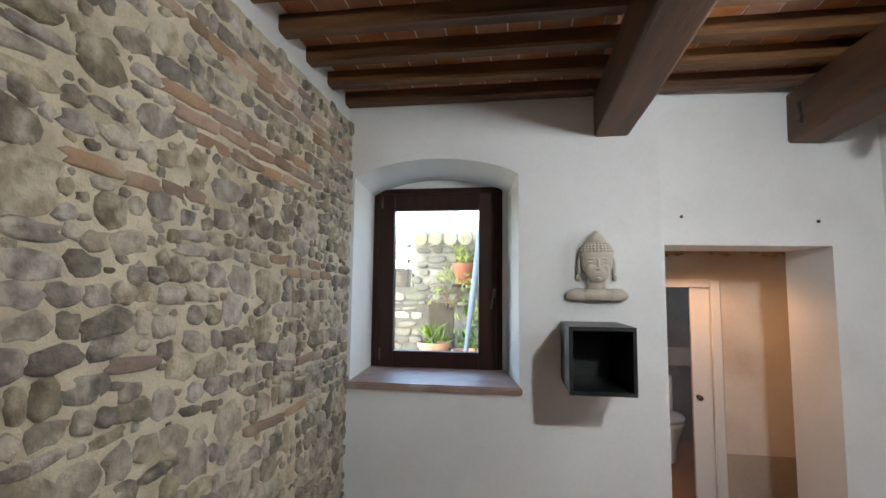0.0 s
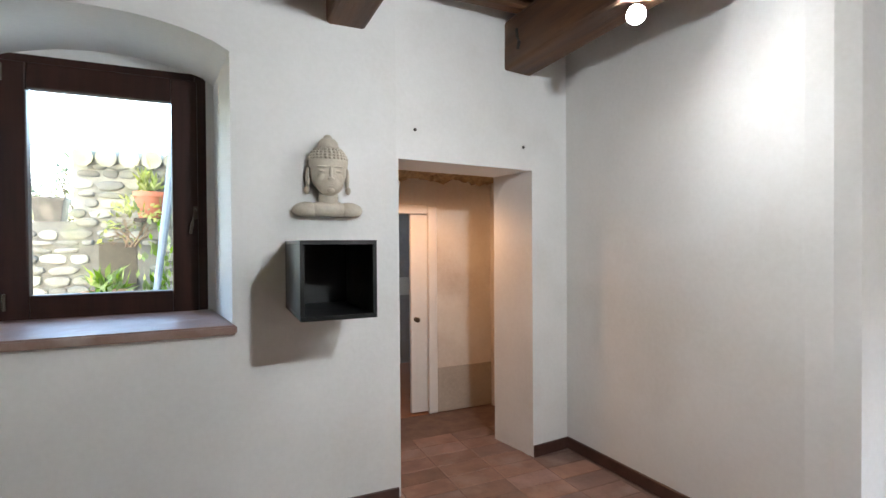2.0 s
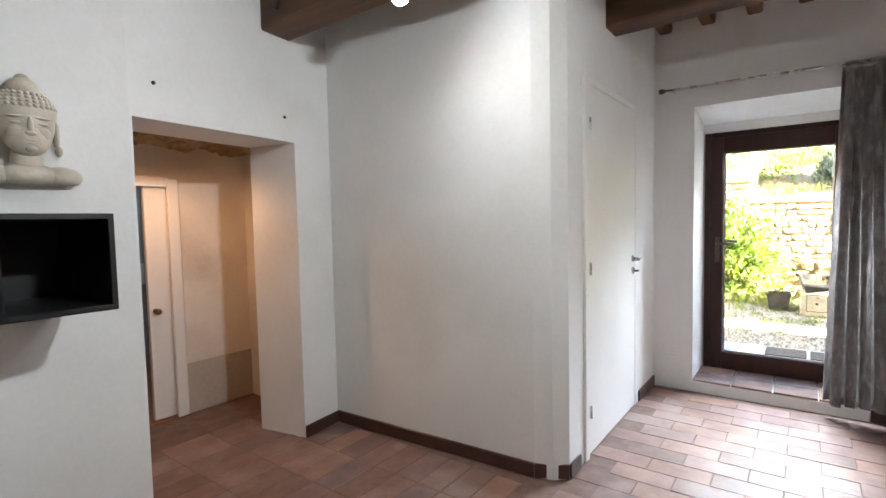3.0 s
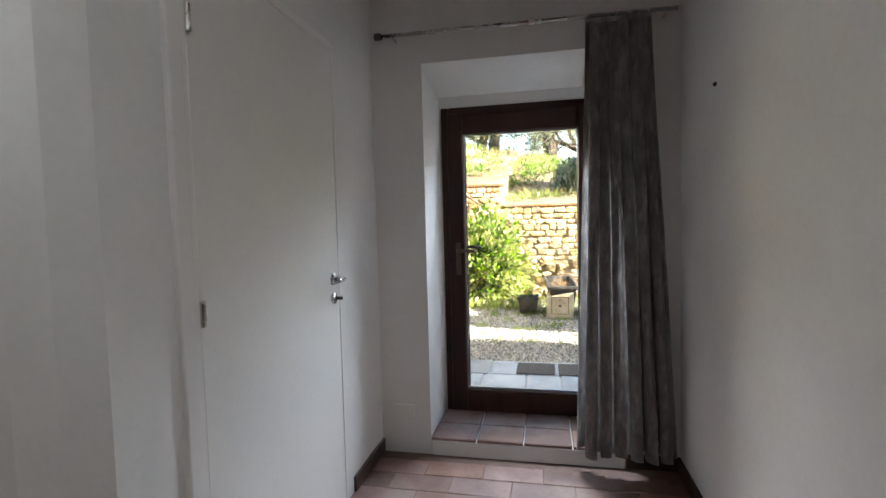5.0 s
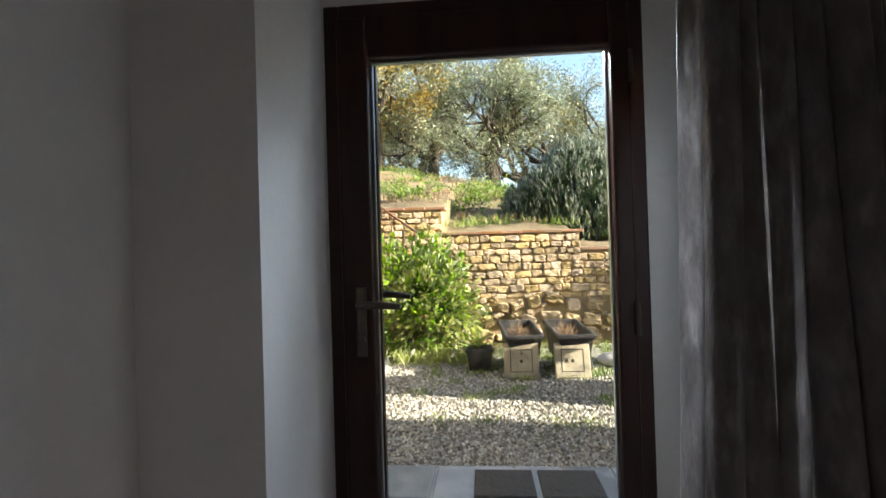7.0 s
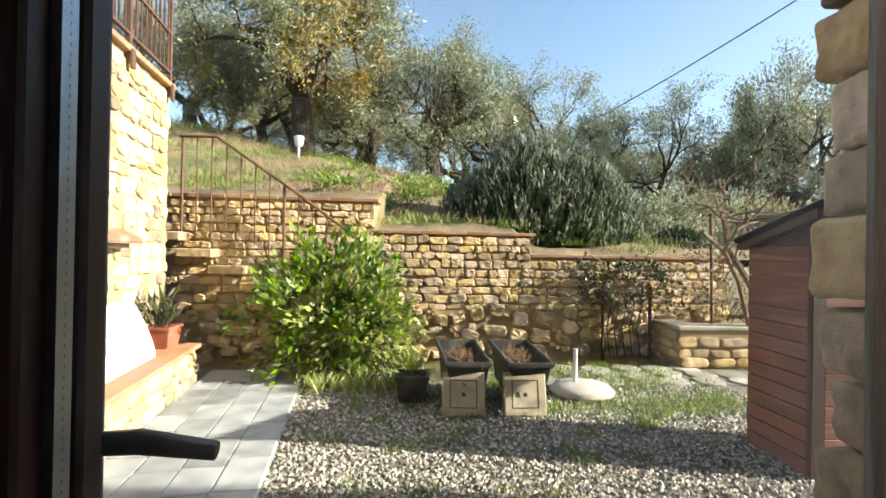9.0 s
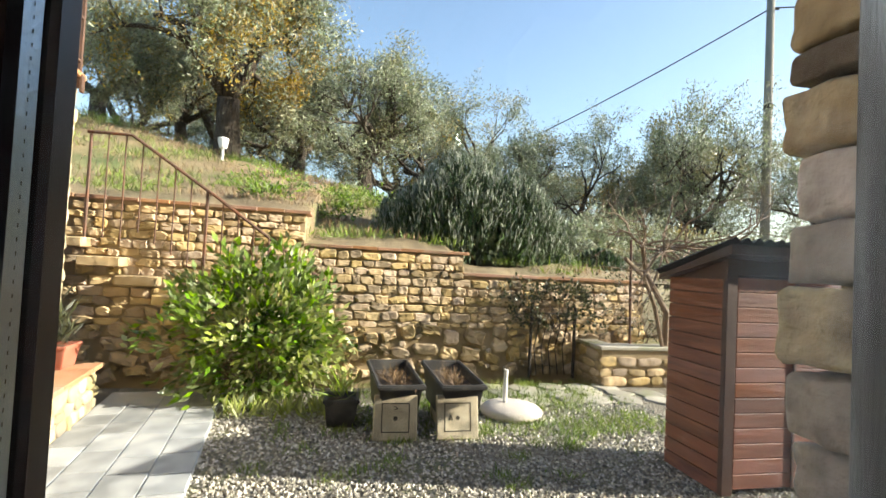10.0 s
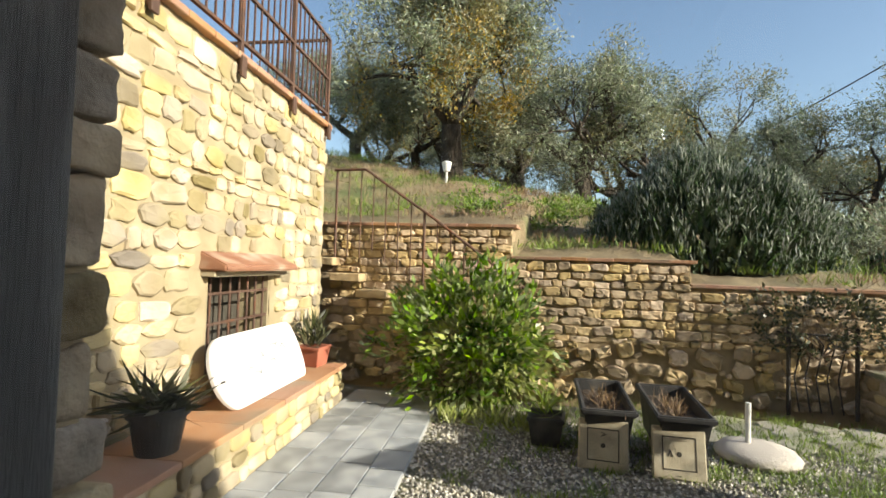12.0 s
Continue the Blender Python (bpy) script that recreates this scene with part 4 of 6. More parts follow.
for y0, y1, z in ((2.20, 8.0, 1.90), (0.19, 2.20, 1.52), (-2.6, 0.19, 1.25)):
    bm = prism([(wall_x(y0) + 0.03, y0, GZ - 0.2), (wall_x(y1) + 0.03, y1, GZ - 0.2), (wall_x(y1) + 0.03, y1, z), (wall_x(y0) + 0.03, y0, z)],
               [(wall_x(y0) + 0.40, y0, GZ - 0.2), (wall_x(y1) + 0.40, y1, GZ - 0.2), (wall_x(y1) + 0.40, y1, z), (wall_x(y0) + 0.40, y0, z)])
    part("wall_core", bm, MORTAR_OUT, garden_wall)
    yy = y0 - 0.06
    while yy < y1 - 0.1:
        L = min(0.30, y1 - yy)
        part("coping_brick", box((wall_x(yy) - 0.03, yy, z), (wall_x(yy) + 0.40, yy + L - 0.008, z + 0.036 + 0.006 * random.random()), 0.004), COTTO_OUT, garden_wall)
        yy += L

# annex building, turned a little from the room
A0, ADIR = Vector((5.20, 3.78, 0)), Vector((math.cos(radians(7.5)), math.sin(radians(7.5)), 0))
ANX = Matrix.Translation(A0) @ Matrix.Rotation(radians(7.5), 4, "Z")
annex = new("annex_building")
annex.matrix_world = ANX
tagged(annex, "sunlit sandstone annex with flat terrace roof and low grilled window", "building")
AL, AH = 4.72, 3.02
WX0, WX1, WZ0, WZ1 = 2.52, 3.45, 0.55, 1.30
for lo, hi in (((0, 0, -0.3), (WX0, 0.4, AH)), ((WX1, 0, -0.3), (AL, 0.4, AH)), ((WX0, 0, -0.3), (WX1, 0.4, WZ0)), ((WX0, 0, WZ1), (WX1, 0.4, AH))):
    part("wall", box(lo, hi), MORTAR_ANNEX, annex)
part("wall", box((AL - 0.4, 0.4, -0.3), (AL, 5.0, AH)), MORTAR_ANNEX, annex)
part("wall", box((0, 0.4, -0.3), (0.4, 5.0, AH)), MORTAR_ANNEX, annex)
part("roof", box((0.0, 0.0, AH), (AL, 5.0, AH + 0.05)), CONCRETE, annex)
# dark sheet closing the opening, its colour stands in for the unlit inside
part("window_reveal", box((WX0, 0.30, WZ0), (WX1, 0.38, WZ1)), DARK_PART_AND_SHADE, annex)
u = -0.02
while u < AL:
    part("coping_tile", box((u, -0.07, AH + 0.0), (min(u + 0.292, AL + 0.06), 0.30, AH + 0.055), 0.006), COTTO_OUT, annex)
    u += 0.30
bm = prism([(WX0 - 0.12, -0.22, WZ1 + 0.03), (WX1 + 0.16, -0.22, WZ1 + 0.03), (WX1 + 0.16, -0.22, WZ1 + 0.075), (WX0 - 0.12, -0.22, WZ1 + 0.075)], [(WX0 - 0.12, 0.05, WZ1 + 0.03), (WX1 + 0.16, 0.05, WZ1 + 0.03), (WX1 + 0.16, 0.05, WZ1 + 0.20), (WX0 - 0.12, 0.05, WZ1 + 0.20)])
bmesh.ops.bevel(bm, geom=list(bm.edges), offset=0.012, segments=2, affect="EDGES")
part("window_hood", bm, COPING_BROWN, annex, "weathered red sloping slab over the window")
part("window_lintel", box((WX0 - 0.10, -0.12, WZ1 - 0.015), (WX1 + 0.14, 0.06, WZ1 + 0.028), 0.006), CONCRETE, annex)
grille = part("window_grille", box((WX0, 0.03, WZ0 + 0.16), (WX1, 0.045, WZ0 + 0.175)), RUST_IRON, annex)
for k in range(7):
    x = WX0 + 0.06 + k * (WX1 - WX0 - 0.12) / 6
    part("bar", tube([(x, 0.02, WZ0), (x, 0.02, WZ1 - 0.02)], 0.011, 8), RUST_IRON, grille)
for z in (WZ0 + 0.36, WZ1 - 0.16):
    part("bar", box((WX0, 0.005, z), (WX1, 0.02, z + 0.02)), RUST_IRON, grille)

rail = new("terrace_railing")
rail.matrix_world = ANX @ Matrix.Translation((0, 0, AH + 0.055))
tagged(rail, "rusty wrought iron terrace railing on the annex roof", "railing")
RH = 1.0
for x in (0.7, 1.75, 2.75, 3.70, 4.66):
    part("post", box((x - 0.02, -0.06, -0.16), (x + 0.02, -0.02, RH), 0.003), RUST_IRON, rail)
    part("foot_plate", box((x - 0.035, -0.085, -0.20), (x + 0.035, -0.06, -0.03), 0.003), RUST_IRON, rail)
for z in (0.10, 0.52, RH):
    part("top_rail" if z == RH else "cross_rail", box((0.0, -0.058, z - 0.014), (4.68, -0.024, z + 0.014), 0.002), RUST_IRON, rail)
for k in range(42):
    part("bar", box((0.08 + k * 0.11, -0.048, 0.10), (0.094 + k * 0.11, -0.034, RH)), RUST_IRON, rail)
for z in (0.10, RH):
    part("cross_rail", box((4.64, -0.058, z - 0.014), (4.68, 3.0, z + 0.014), 0.002), RUST_IRON, rail)
for k in range(26):
    part("bar", box((4.652, 0.06 + k * 0.11, 0.10), (4.666, 0.074 + k * 0.11, RH)), RUST_IRON, rail)

# bench wall along the annex
bench = new("stone_bench")
bench.matrix_world = ANX @ Matrix.Translation((0, 0, GZ))
tagged(bench, "low stone bench wall with terracotta top along the annex", "bench")
part("core", box((0.35, -0.50, -0.1), (4.15, -0.002, 0.37)), MORTAR_ANNEX, bench)
u = 0.33
while u < 4.15:
    L = min(0.60, 4.18 - u)
    part("seat_tile", box((u, -0.55, 0.37), (u + L - 0.006, -0.004, 0.412), 0.008, seg=2), COTTO_OUT, bench)
    u += L

# slate walk along the bench and in front of the door
slate_bed = struct(part("pavement", box((5.05, -0.8, GZ - 0.06), (6.36, 3.6, GZ + 0.004)), SLATE_JOINT), "grey slate paving in front of the garden door", "pavement")
walk_strip = part("pavement_strip", box((1.1, -1.52, GZ - 0.06), (4.72, -0.50, GZ + 0.002)), SLATE_JOINT)
walk_strip.matrix_world = ANX
struct(walk_strip, "grey slate walk along the stone bench", "pavement")

# facade of the house round the door, with stone reveals
facade = struct(part("house_facade", box((5.02, -9.0, -0.2), (5.22, 0.86, 4.6)), MORTAR_OUT), "rough stone house front in shade", "wall")
facade_b = struct(part("house_facade_b", box((5.02, 2.22, -0.2), (5.22, 3.85, 4.6)), MORTAR_OUT), "rough stone house front in shade", "wall")
facade_c = struct(part("house_facade_top", box((5.02, 0.86, 2.10), (5.22, 2.22, 4.6)), MORTAR_OUT), "rough stone house front in shade", "wall")
struct(part("house_body", box((-1.3, -9.0, 3.05), (5.02, 4.4, 4.2)), MORTAR_OUT), "upper floor of the stone house", "wall")
# unseen block, added to keep sun off the courtyard behind the window
struct(part("house_upper", box((-4.0, -9.0, 4.2), (3.2, 4.4, 7.2)), MORTAR_OUT), "unseen block on the stone house that shades the courtyard", "wall")
struct(part("house_body_south", box((1.8, -9.0, -0.2), (5.02, 0.55, 3.05)), MORTAR_OUT), "rear part of the stone house", "wall")
for y0, y1 in ((0.97, 1.09), (2.0, 2.195)):
    struct(part("outer_trim", box((4.90, y0, GZ), (5.02, y1, 2.06), 0.004), GREY_WOOD), "grey weathered outer door post", "trim")
struct(part("door_sill", box((4.82, 1.03, GZ - 0.04), (5.10, 2.16, 0.03), 0.006), SLATE), "grey stone outer door sill", "sill")

# ---- vegetation helpers ----
def leaf_cloud(points, dirs, length, width, rnd, fold=0.25):
    """Two-triangle pointed leaves at points, roughly along dirs."""
    n = len(points)
    p = np.array(points)
    d = np.array(dirs) + rnd.normal(0, 0.45, (n, 3))
    d /= np.linalg.norm(d, axis=1)[:, None]
    s = np.cross(d, rnd.normal(0, 1, (n, 3)))
    s /= np.linalg.norm(s, axis=1)[:, None] + 1e-9
    L = length * rnd.uniform(0.6, 1.3, (n, 1))
    W = width * rnd.uniform(0.7, 1.2, (n, 1))
    v = np.stack([p, p + d * L * 0.45 + s * W / 2, p + d * L, p + d * L * 0.45 - s * W / 2], 1).reshape(-1, 3)
    f = [(4 * k, 4 * k + 1, 4 * k + 2, 4 * k + 3) for k in range(n)]
    return v.tolist(), [], f


def grow(start, direction, length, radius, depth, rnd, bm, tips, bend=0.5, lift=0.15, split=(2, 4), sides=6):
    pts, rad = [Vector(start)], [radius]
    d = Vector(direction).normalized()
    steps = 4
    for k in range(steps):
        d = (d + Vector(rnd.normal(0, bend * 0.3, 3)) + Vector((0, 0, lift * 0.3))).normalized()
        pts.append(pts[-1] + d * length / steps)
        rad.append(radius * (1 - 0.45 * (k + 1) / steps))
    tube(pts, rad, sides if depth > 1 else 4, bm)
    if depth <= 2:
        tips += [(pts[k], d) for k in range(1, steps + 1)]
    if depth > 0:
        for _ in range(rnd.integers(*split) + 1):
            k = rnd.integers(2, steps + 1)
            nd = (d + Vector(rnd.normal(0, 0.62, 3))).normalized()
            grow(pts[k], nd, length * rnd.uniform(0.6, 0.85), rad[k] * 0.68, depth - 1, rnd, bm, tips, bend, lift, split, sides)


def olive(name, seed, height, leaves, depth=4, leaf=(0.085, 0.022), lichen=0.0, clump=0.5, label=""):
    rnd = np.random.default_rng(seed)
    e = empty(name)
    bm, tips = bmesh.new(), []
    trunk_h = height * 0.20
    base = [Vector((0, 0, -0.3)), Vector((0.03, 0, 0.15)), Vector((0.06, 0.02, trunk_h * 0.6)), Vector((0.0, 0.05, trunk_h))]
    r = height * 0.037
    tube(base, [r * 1.7, r * 1.2, r, r * 0.95], 10, bm)
    for k in range(4):
        a = 2 * math.pi * k / 4 + rnd.uniform(-0.4, 0.4)
        grow(base[-1], (math.cos(a) * 0.9, math.sin(a) * 0.9, 0.8), height * 0.27, r * 0.62, depth, rnd, bm, tips, 0.7, 0.2)
    for f in bm.faces:
        f.smooth = True
    part("trunk", bm, BARK, e, "gnarled dark olive trunk and limbs")
    outer = [k for k, q in enumerate(tips) if (q[0] - base[-1]).length > height * 0.27]
    clumps = rnd.choice(outer, max(1, int(len(outer) * clump)), replace=False)
    idx = clumps[rnd.integers(0, len(clumps), leaves)]
    c = np.array([tips[k][0] for k in idx]) + rnd.normal(0, height * 0.024, (leaves, 3))
    d = np.array([tips[k][1] for k in idx]) * 0.5 + np.array([0, 0, -0.1])
    part("crown", leaf_cloud(c, d, leaf[0], leaf[1], rnd), OLIVE_LEAF, e, "sparse silvery green olive leaves")
    if lichen:
        m = int(leaves * lichen)
        low = sorted(tips, key=lambda q: (q[0] - base[-1]).length)[: len(tips) // 3]
        idx = rnd.integers(0, len(low), m)
        c = np.array([low[k][0] for k in idx]) + rnd.normal(0, height * 0.022, (m, 3))
        part("yellow_foliage", leaf_cloud(c, d[:m], leaf[0] * 0.8, leaf[1] * 1.4, rnd), LICHEN_LEAF, e, "yellowing inner leaves")
    tagged(e, label or "olive tree with sparse silvery crown on the slope", "olive tree", "olive grove")
    return e


def put_on_hill(x, y, rz=0, s=1.0):
    yy = max(-14, min(12, y))
    return Matrix.Translation((x, y, hill_z(x, yy) - 0.05)) @ Matrix.Rotation(radians(rz), 4, "Z") @ Matrix.Scale(s, 4)


big = olive("olive_tree", 3, 7.6, 60000, 4, (0.125, 0.034), 0.22, label="old olive tree with dark gnarled trunk and yellowing foliage")
big.matrix_world = put_on_hill(17.6, 4.75, 20)
sm = olive("olive_tree", 8, 6.2, 25000, 4, (0.125, 0.032))
sm.matrix_world = put_on_hill(19.5, 1.2, 0)
sm2 = olive("olive_tree", 15, 6.4, 25000, 4, (0.125, 0.032), 0.04)
sm2.matrix_world = put_on_hill(21.5, -1.6, 140)
for k, (x, y, rz, s, src) in enumerate(((20.5, 9.0, 60, 0.95, sm), (23.5, 3.6, 200, 1.05, sm2), (20.5, -4.0, 310, 0.85, sm), (21.5, -6.6, 40, 0.95, sm2), (19.5, -8.6, 170, 0.72, sm),
                                        (25.5, 7.0, 100, 1.1, sm), (27.5, -0.5, 250, 1.2, sm2), (29, 11.5, 20, 1.3, sm2), (20.2, 6.7, 300, 0.7, sm2), (31, 5.0, 10, 1.3, sm), (28, -9, 75, 1.1, sm))):
    ob = copy_thing(src, Matrix())
    ob.matrix_world = put_on_hill(x, y, rz, s)
tall = olive("tall_tree", 21, 9.2, 28000, 4, (0.15, 0.050), 0.0, 0.35, label="tall thin evergreen with airy grey-green crown")
tall.matrix_world = put_on_hill(18.6, -9.6, 0, 0.86) @ Matrix.Diagonal((0.72, 0.72, 1, 1))
tall["category"], tall["group"] = "tree", "tall trees"
ob = copy_thing(tall, Matrix())
ob.matrix_world = put_on_hill(24.0, -13.0, 120, 0.9)
ob = copy_thing(tall, Matrix())
ob.matrix_world = put_on_hill(18.0, -14.2, 220, 0.7)


def shrub(name, at, radii, leaves, size, material, seed, stems, label, category, second=None, flat=0.5):
    rnd = np.random.default_rng(seed)
    e = empty(name, at)
    bm, tips = bmesh.new(), []
    for k in range(stems):
        a = 2 * math.pi * k / stems + rnd.uniform(-0.3, 0.3)
        grow((rnd.uniform(-0.1, 0.1), rnd.uniform(-0.1, 0.1), 0), (math.cos(a) * radii[0], math.sin(a) * radii[1], radii[2] * 1.3), radii[2] * 0.75, 0.012, 2, rnd, bm, tips, 0.6, 0.1)
    part("stems", bm, TWIG, e)
    u = rnd.normal(0, 1, (leaves, 3))
    u /= np.linalg.norm(u, axis=1)[:, None]
    r = rnd.uniform(0.35, 1.0, (leaves, 1)) ** 0.5
    lump = np.array([[1 + 0.75 * noise.noise(Vector(q) * 2.6 + Vector((seed, 0, 0)))] for q in u])
    c = u * r * lump * np.array([radii]) + np.array([[0, 0, radii[2]]])
    keep = (c[:, 2] > 0.03) & np.array([noise.noise(Vector(q) * 4.2) > -0.08 for q in c])
    c, u = c[keep], u[keep]
    part("foliage", leaf_cloud(c, u * 0.7 + np.array([0, 0, 0.25]), size[0], size[1], rnd), material, e)
    # paler leaves shifted to -y: the sunlit half is put into leaf colour
    if second:
        m = len(c) // 3
        part("pale_foliage", leaf_cloud(c[:m] * np.array([1, 0.9, 0.75]) + np.array([-0.05, -0.22, 0]), u[:m], size[0] * 0.8, size[1], rnd), second, e)
    tagged(e, label, category)
    return e


shrub("laurel_bush", (9.75, 2.55, GZ), (0.52, 0.86, 0.72), 6800, (0.125, 0.050), LAUREL_LEAF, 4, 9, "leafy green laurel bush in front of the garden wall", "bush", PALE_LEAF)

# rosemary: a mound of upright sprigs
def rosemary(at, radii, sprigs, seed):
    rnd = np.random.default_rng(seed)
    e = empty("rosemary_bush", at)
    pts, dirs, tip_p, tip_d = [], [], [], []
    for _ in range(sprigs):
        a, q = rnd.uniform(0, 2 * math.pi), rnd.uniform(0, 1) ** 0.5
        x, y = math.cos(a) * q, math.sin(a) * q
        h = (1 - q * q) ** 0.5
        h *= 1 + 0.25 * noise.noise((x * 2.5, y * 2.5, seed))
        top = Vector((x * radii[0], y * radii[1], h * radii[2]))
        d = Vector((x * 0.35, y * 0.35, 1)).normalized()
        L = rnd.uniform(0.30, 0.65)
        for k in range(18):
            s = k / 17
            p = top - d * L * (1 - s)
            if p.z > 0.0:
                ang2 = rnd.uniform(0, 6.28)
                o = Vector((math.cos(ang2), math.sin(ang2), 1.5))
                (tip_p if s > 0.6 and rnd.random() < 0.35 else pts).append(p)
                (tip_d if len(tip_p) > len(tip_d) else dirs).append(o if len(tip_p) == len(tip_d) else Vector((x * 0.3, y * 0.3, 1.6)))
    part("foliage", leaf_cloud(pts, dirs, 0.075, 0.022, rnd), ROSEMARY_LEAF, e)
    part("flower_tips", leaf_cloud(tip_p, tip_d, 0.13, 0.020, rnd), ROSEMARY_TIP, e, "grey-blue flowering tips")
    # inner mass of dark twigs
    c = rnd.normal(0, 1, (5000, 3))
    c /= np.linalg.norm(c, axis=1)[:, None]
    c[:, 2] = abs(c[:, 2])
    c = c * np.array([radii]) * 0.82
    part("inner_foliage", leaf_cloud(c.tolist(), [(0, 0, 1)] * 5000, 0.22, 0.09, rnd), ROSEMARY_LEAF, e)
    tagged(e, "large dark rosemary bush with pale flowering tips", "bush")


rosemary((12.7, -0.42, 1.38), (1.0, 1.85, 1.80), 2300, 7)
rosemary((13.0, -3.0, 1.0), (0.6, 0.6, 0.75), 300, 9)


def tufts(name, spots, per, length, width, material, label, seed, parent=None):
    rnd = np.random.default_rng(seed)
    p, d = [], []
    for x, y, z, r in spots:
        for _ in range(per):
            p.append((x + rnd.normal(0, r), y + rnd.normal(0, r), z))
            d.append((rnd.normal(0, 0.25), rnd.normal(0, 0.25), 1))
    ob = part(name, leaf_cloud(p, d, length, width, rnd), material, parent)
    if not parent:
        tagged(ob, label, "grass", kind="stuff")
    return ob


rnd = np.random.default_rng(2)
grass_spots = [(rnd.uniform(8.5, 10.4), rnd.uniform(-1.4, 1.8), GZ - 0.02, 0.10) for _ in range(150)] + [(rnd.uniform(7.0, 9.0), rnd.uniform(-0.6, 2.4), GZ - 0.02, 0.06) for _ in range(26)]
tufts("grass_patches", grass_spots, 45, 0.075, 0.008, GRASS, "short green grass tufts in the gravel", 3)
hs = []
for _ in range(420):
    x, y = rnd.uniform(11.3, 18.5), rnd.uniform(-4, 9)
    hs.append((x, y, hill_z(x, y), 0.20))
tufts("hill_grass", [q for q in hs if noise.noise((q[0] * 0.5, q[1] * 0.5, 3)) > -0.05], 60, 0.16, 0.014, GRASS, "grass patches on the hillside", 4)
tufts("hill_dry_grass", [q for q in hs if noise.noise((q[0] * 0.5, q[1] * 0.5, 3)) <= 0.05], 40, 0.14, 0.012, DRY_GRASS, "dry grass and litter on the hillside", 5)
fern = [(9.25 + rnd.uniform(-0.15, 0.2), 1.9 + rnd.uniform(-0.3, 0.9), GZ - 0.01, 0.08) for _ in range(26)]
tufts("fern_leaves", fern, 16, 0.19, 0.022, PALE_LEAF, "yellowing fern fronds under the laurel bush", 6)
for k, (x, y, s) in enumerate(((13.6, 3.0, 0.5), (14.2, 2.2, 0.45), (12.4, 2.9, 0.3), (15.0, 1.4, 0.5), (13.2, 1.9, 0.35))):
    shrub("low_shrub", (x, y, hill_z(x, y) - 0.05), (s, s * 1.3, s * 0.42), 900, (0.09, 0.03), LAUREL_LEAF, 40 + k, 4, "low green shrub on the hillside", "shrub")

for k, (x, y, s) in enumerate(((15.0, -4.2, 1.0), (16.2, -5.8, 1.2), (15.2, -7.4, 1.1), (16.5, -9.4, 1.3), (17.5, -11.8, 1.4), (14.2, -3.2, 0.7), (18.5, -14.5, 1.5), (13.4, -5.2, 0.8))):
    shrub("thicket", (x, y, hill_z(x, y) - 0.1), (s * 0.8, s * 1.1, s * 0.62), 3600, (0.11, 0.034), OLIVE_LEAF, 60 + k, 7, "tangled olive-green thicket beyond the garden wall", "thicket")

# ---- garden things ----
def trough(at, rz, seed):
    """Tapered rectangular planter tilted on its side legs, with dry stalks."""
    e = empty("planter_trough", at, rz)
    L, W, H = 0.78, 0.37, 0.36
    bm = bmesh.new()
    def ring(l, w, z):
        return [(-w / 2, -l / 2, z), (w / 2, -l / 2, z), (w / 2, l / 2, z), (-w / 2, l / 2, z)]
    rings = [ring(L * 0.82, W * 0.78, 0), ring(L * 0.97, W * 0.96, H - 0.05), ring(L * 1.05, W * 1.10, H - 0.045), ring(L * 1.05, W * 1.10, H), ring(L * 0.95, W * 0.92, H), ring(L * 0.90, W * 0.86, H - 0.10)]
    vs = [[bm.verts.new(q) for q in r] for r in rings]
    for a, b in zip(vs, vs[1:]):
        for k in range(4):
            bm.faces.new((a[k], a[(k + 1) % 4], b[(k + 1) % 4], b[k]))
    bm.faces.new(vs[0][::-1])
    bm.faces.new(vs[-1])
    bmesh.ops.bevel(bm, geom=list(bm.edges), offset=0.010, segments=2, affect="EDGES")
    part("body", bm, GREY_PLASTIC, e, smooth=False)
    part("soil", box((-W * 0.42, -L * 0.44, H - 0.105), (W * 0.42, L * 0.44, H - 0.085)), SOIL, e)
    rnd = np.random.default_rng(seed)
    p = [(rnd.normal(0, 0.05), rnd.normal(0.02, 0.11), H - 0.09) for _ in range(150)]
    d = [(rnd.normal(0, 0.4), rnd.normal(0, 0.4), 1) for _ in range(150)]
    part("dry_stalks", leaf_cloud(p, d, 0.13, 0.007, rnd), DRY_GRASS, e, "dry brown stalks")
    tagged(e, "charcoal plastic trough planter with dry stalks", "planter", "trough planters")
    return e


for y, seed in ((1.23, 1), (0.70, 2)):
    t = trough((9.02, y, GZ + 0.075), 79, seed)
    t.matrix_world = Matrix.Translation((8.93, y, GZ + 0.10)) @ Matrix.Rotation(radians(-86), 4, "Z") @ Matrix.Rotation(radians(90), 4, "Z") @ Matrix.Rotation(radians(-4), 4, "Y") @ Matrix.Rotation(radians(90), 4, "Z")
    s = part("concrete_block", box((8.72, y - 0.13, GZ - 0.02), (9.2, y + 0.13, GZ + 0.10), 0.01), CONCRETE)
    tagged(s, "rough concrete block under a planter", "block", "planter blocks")


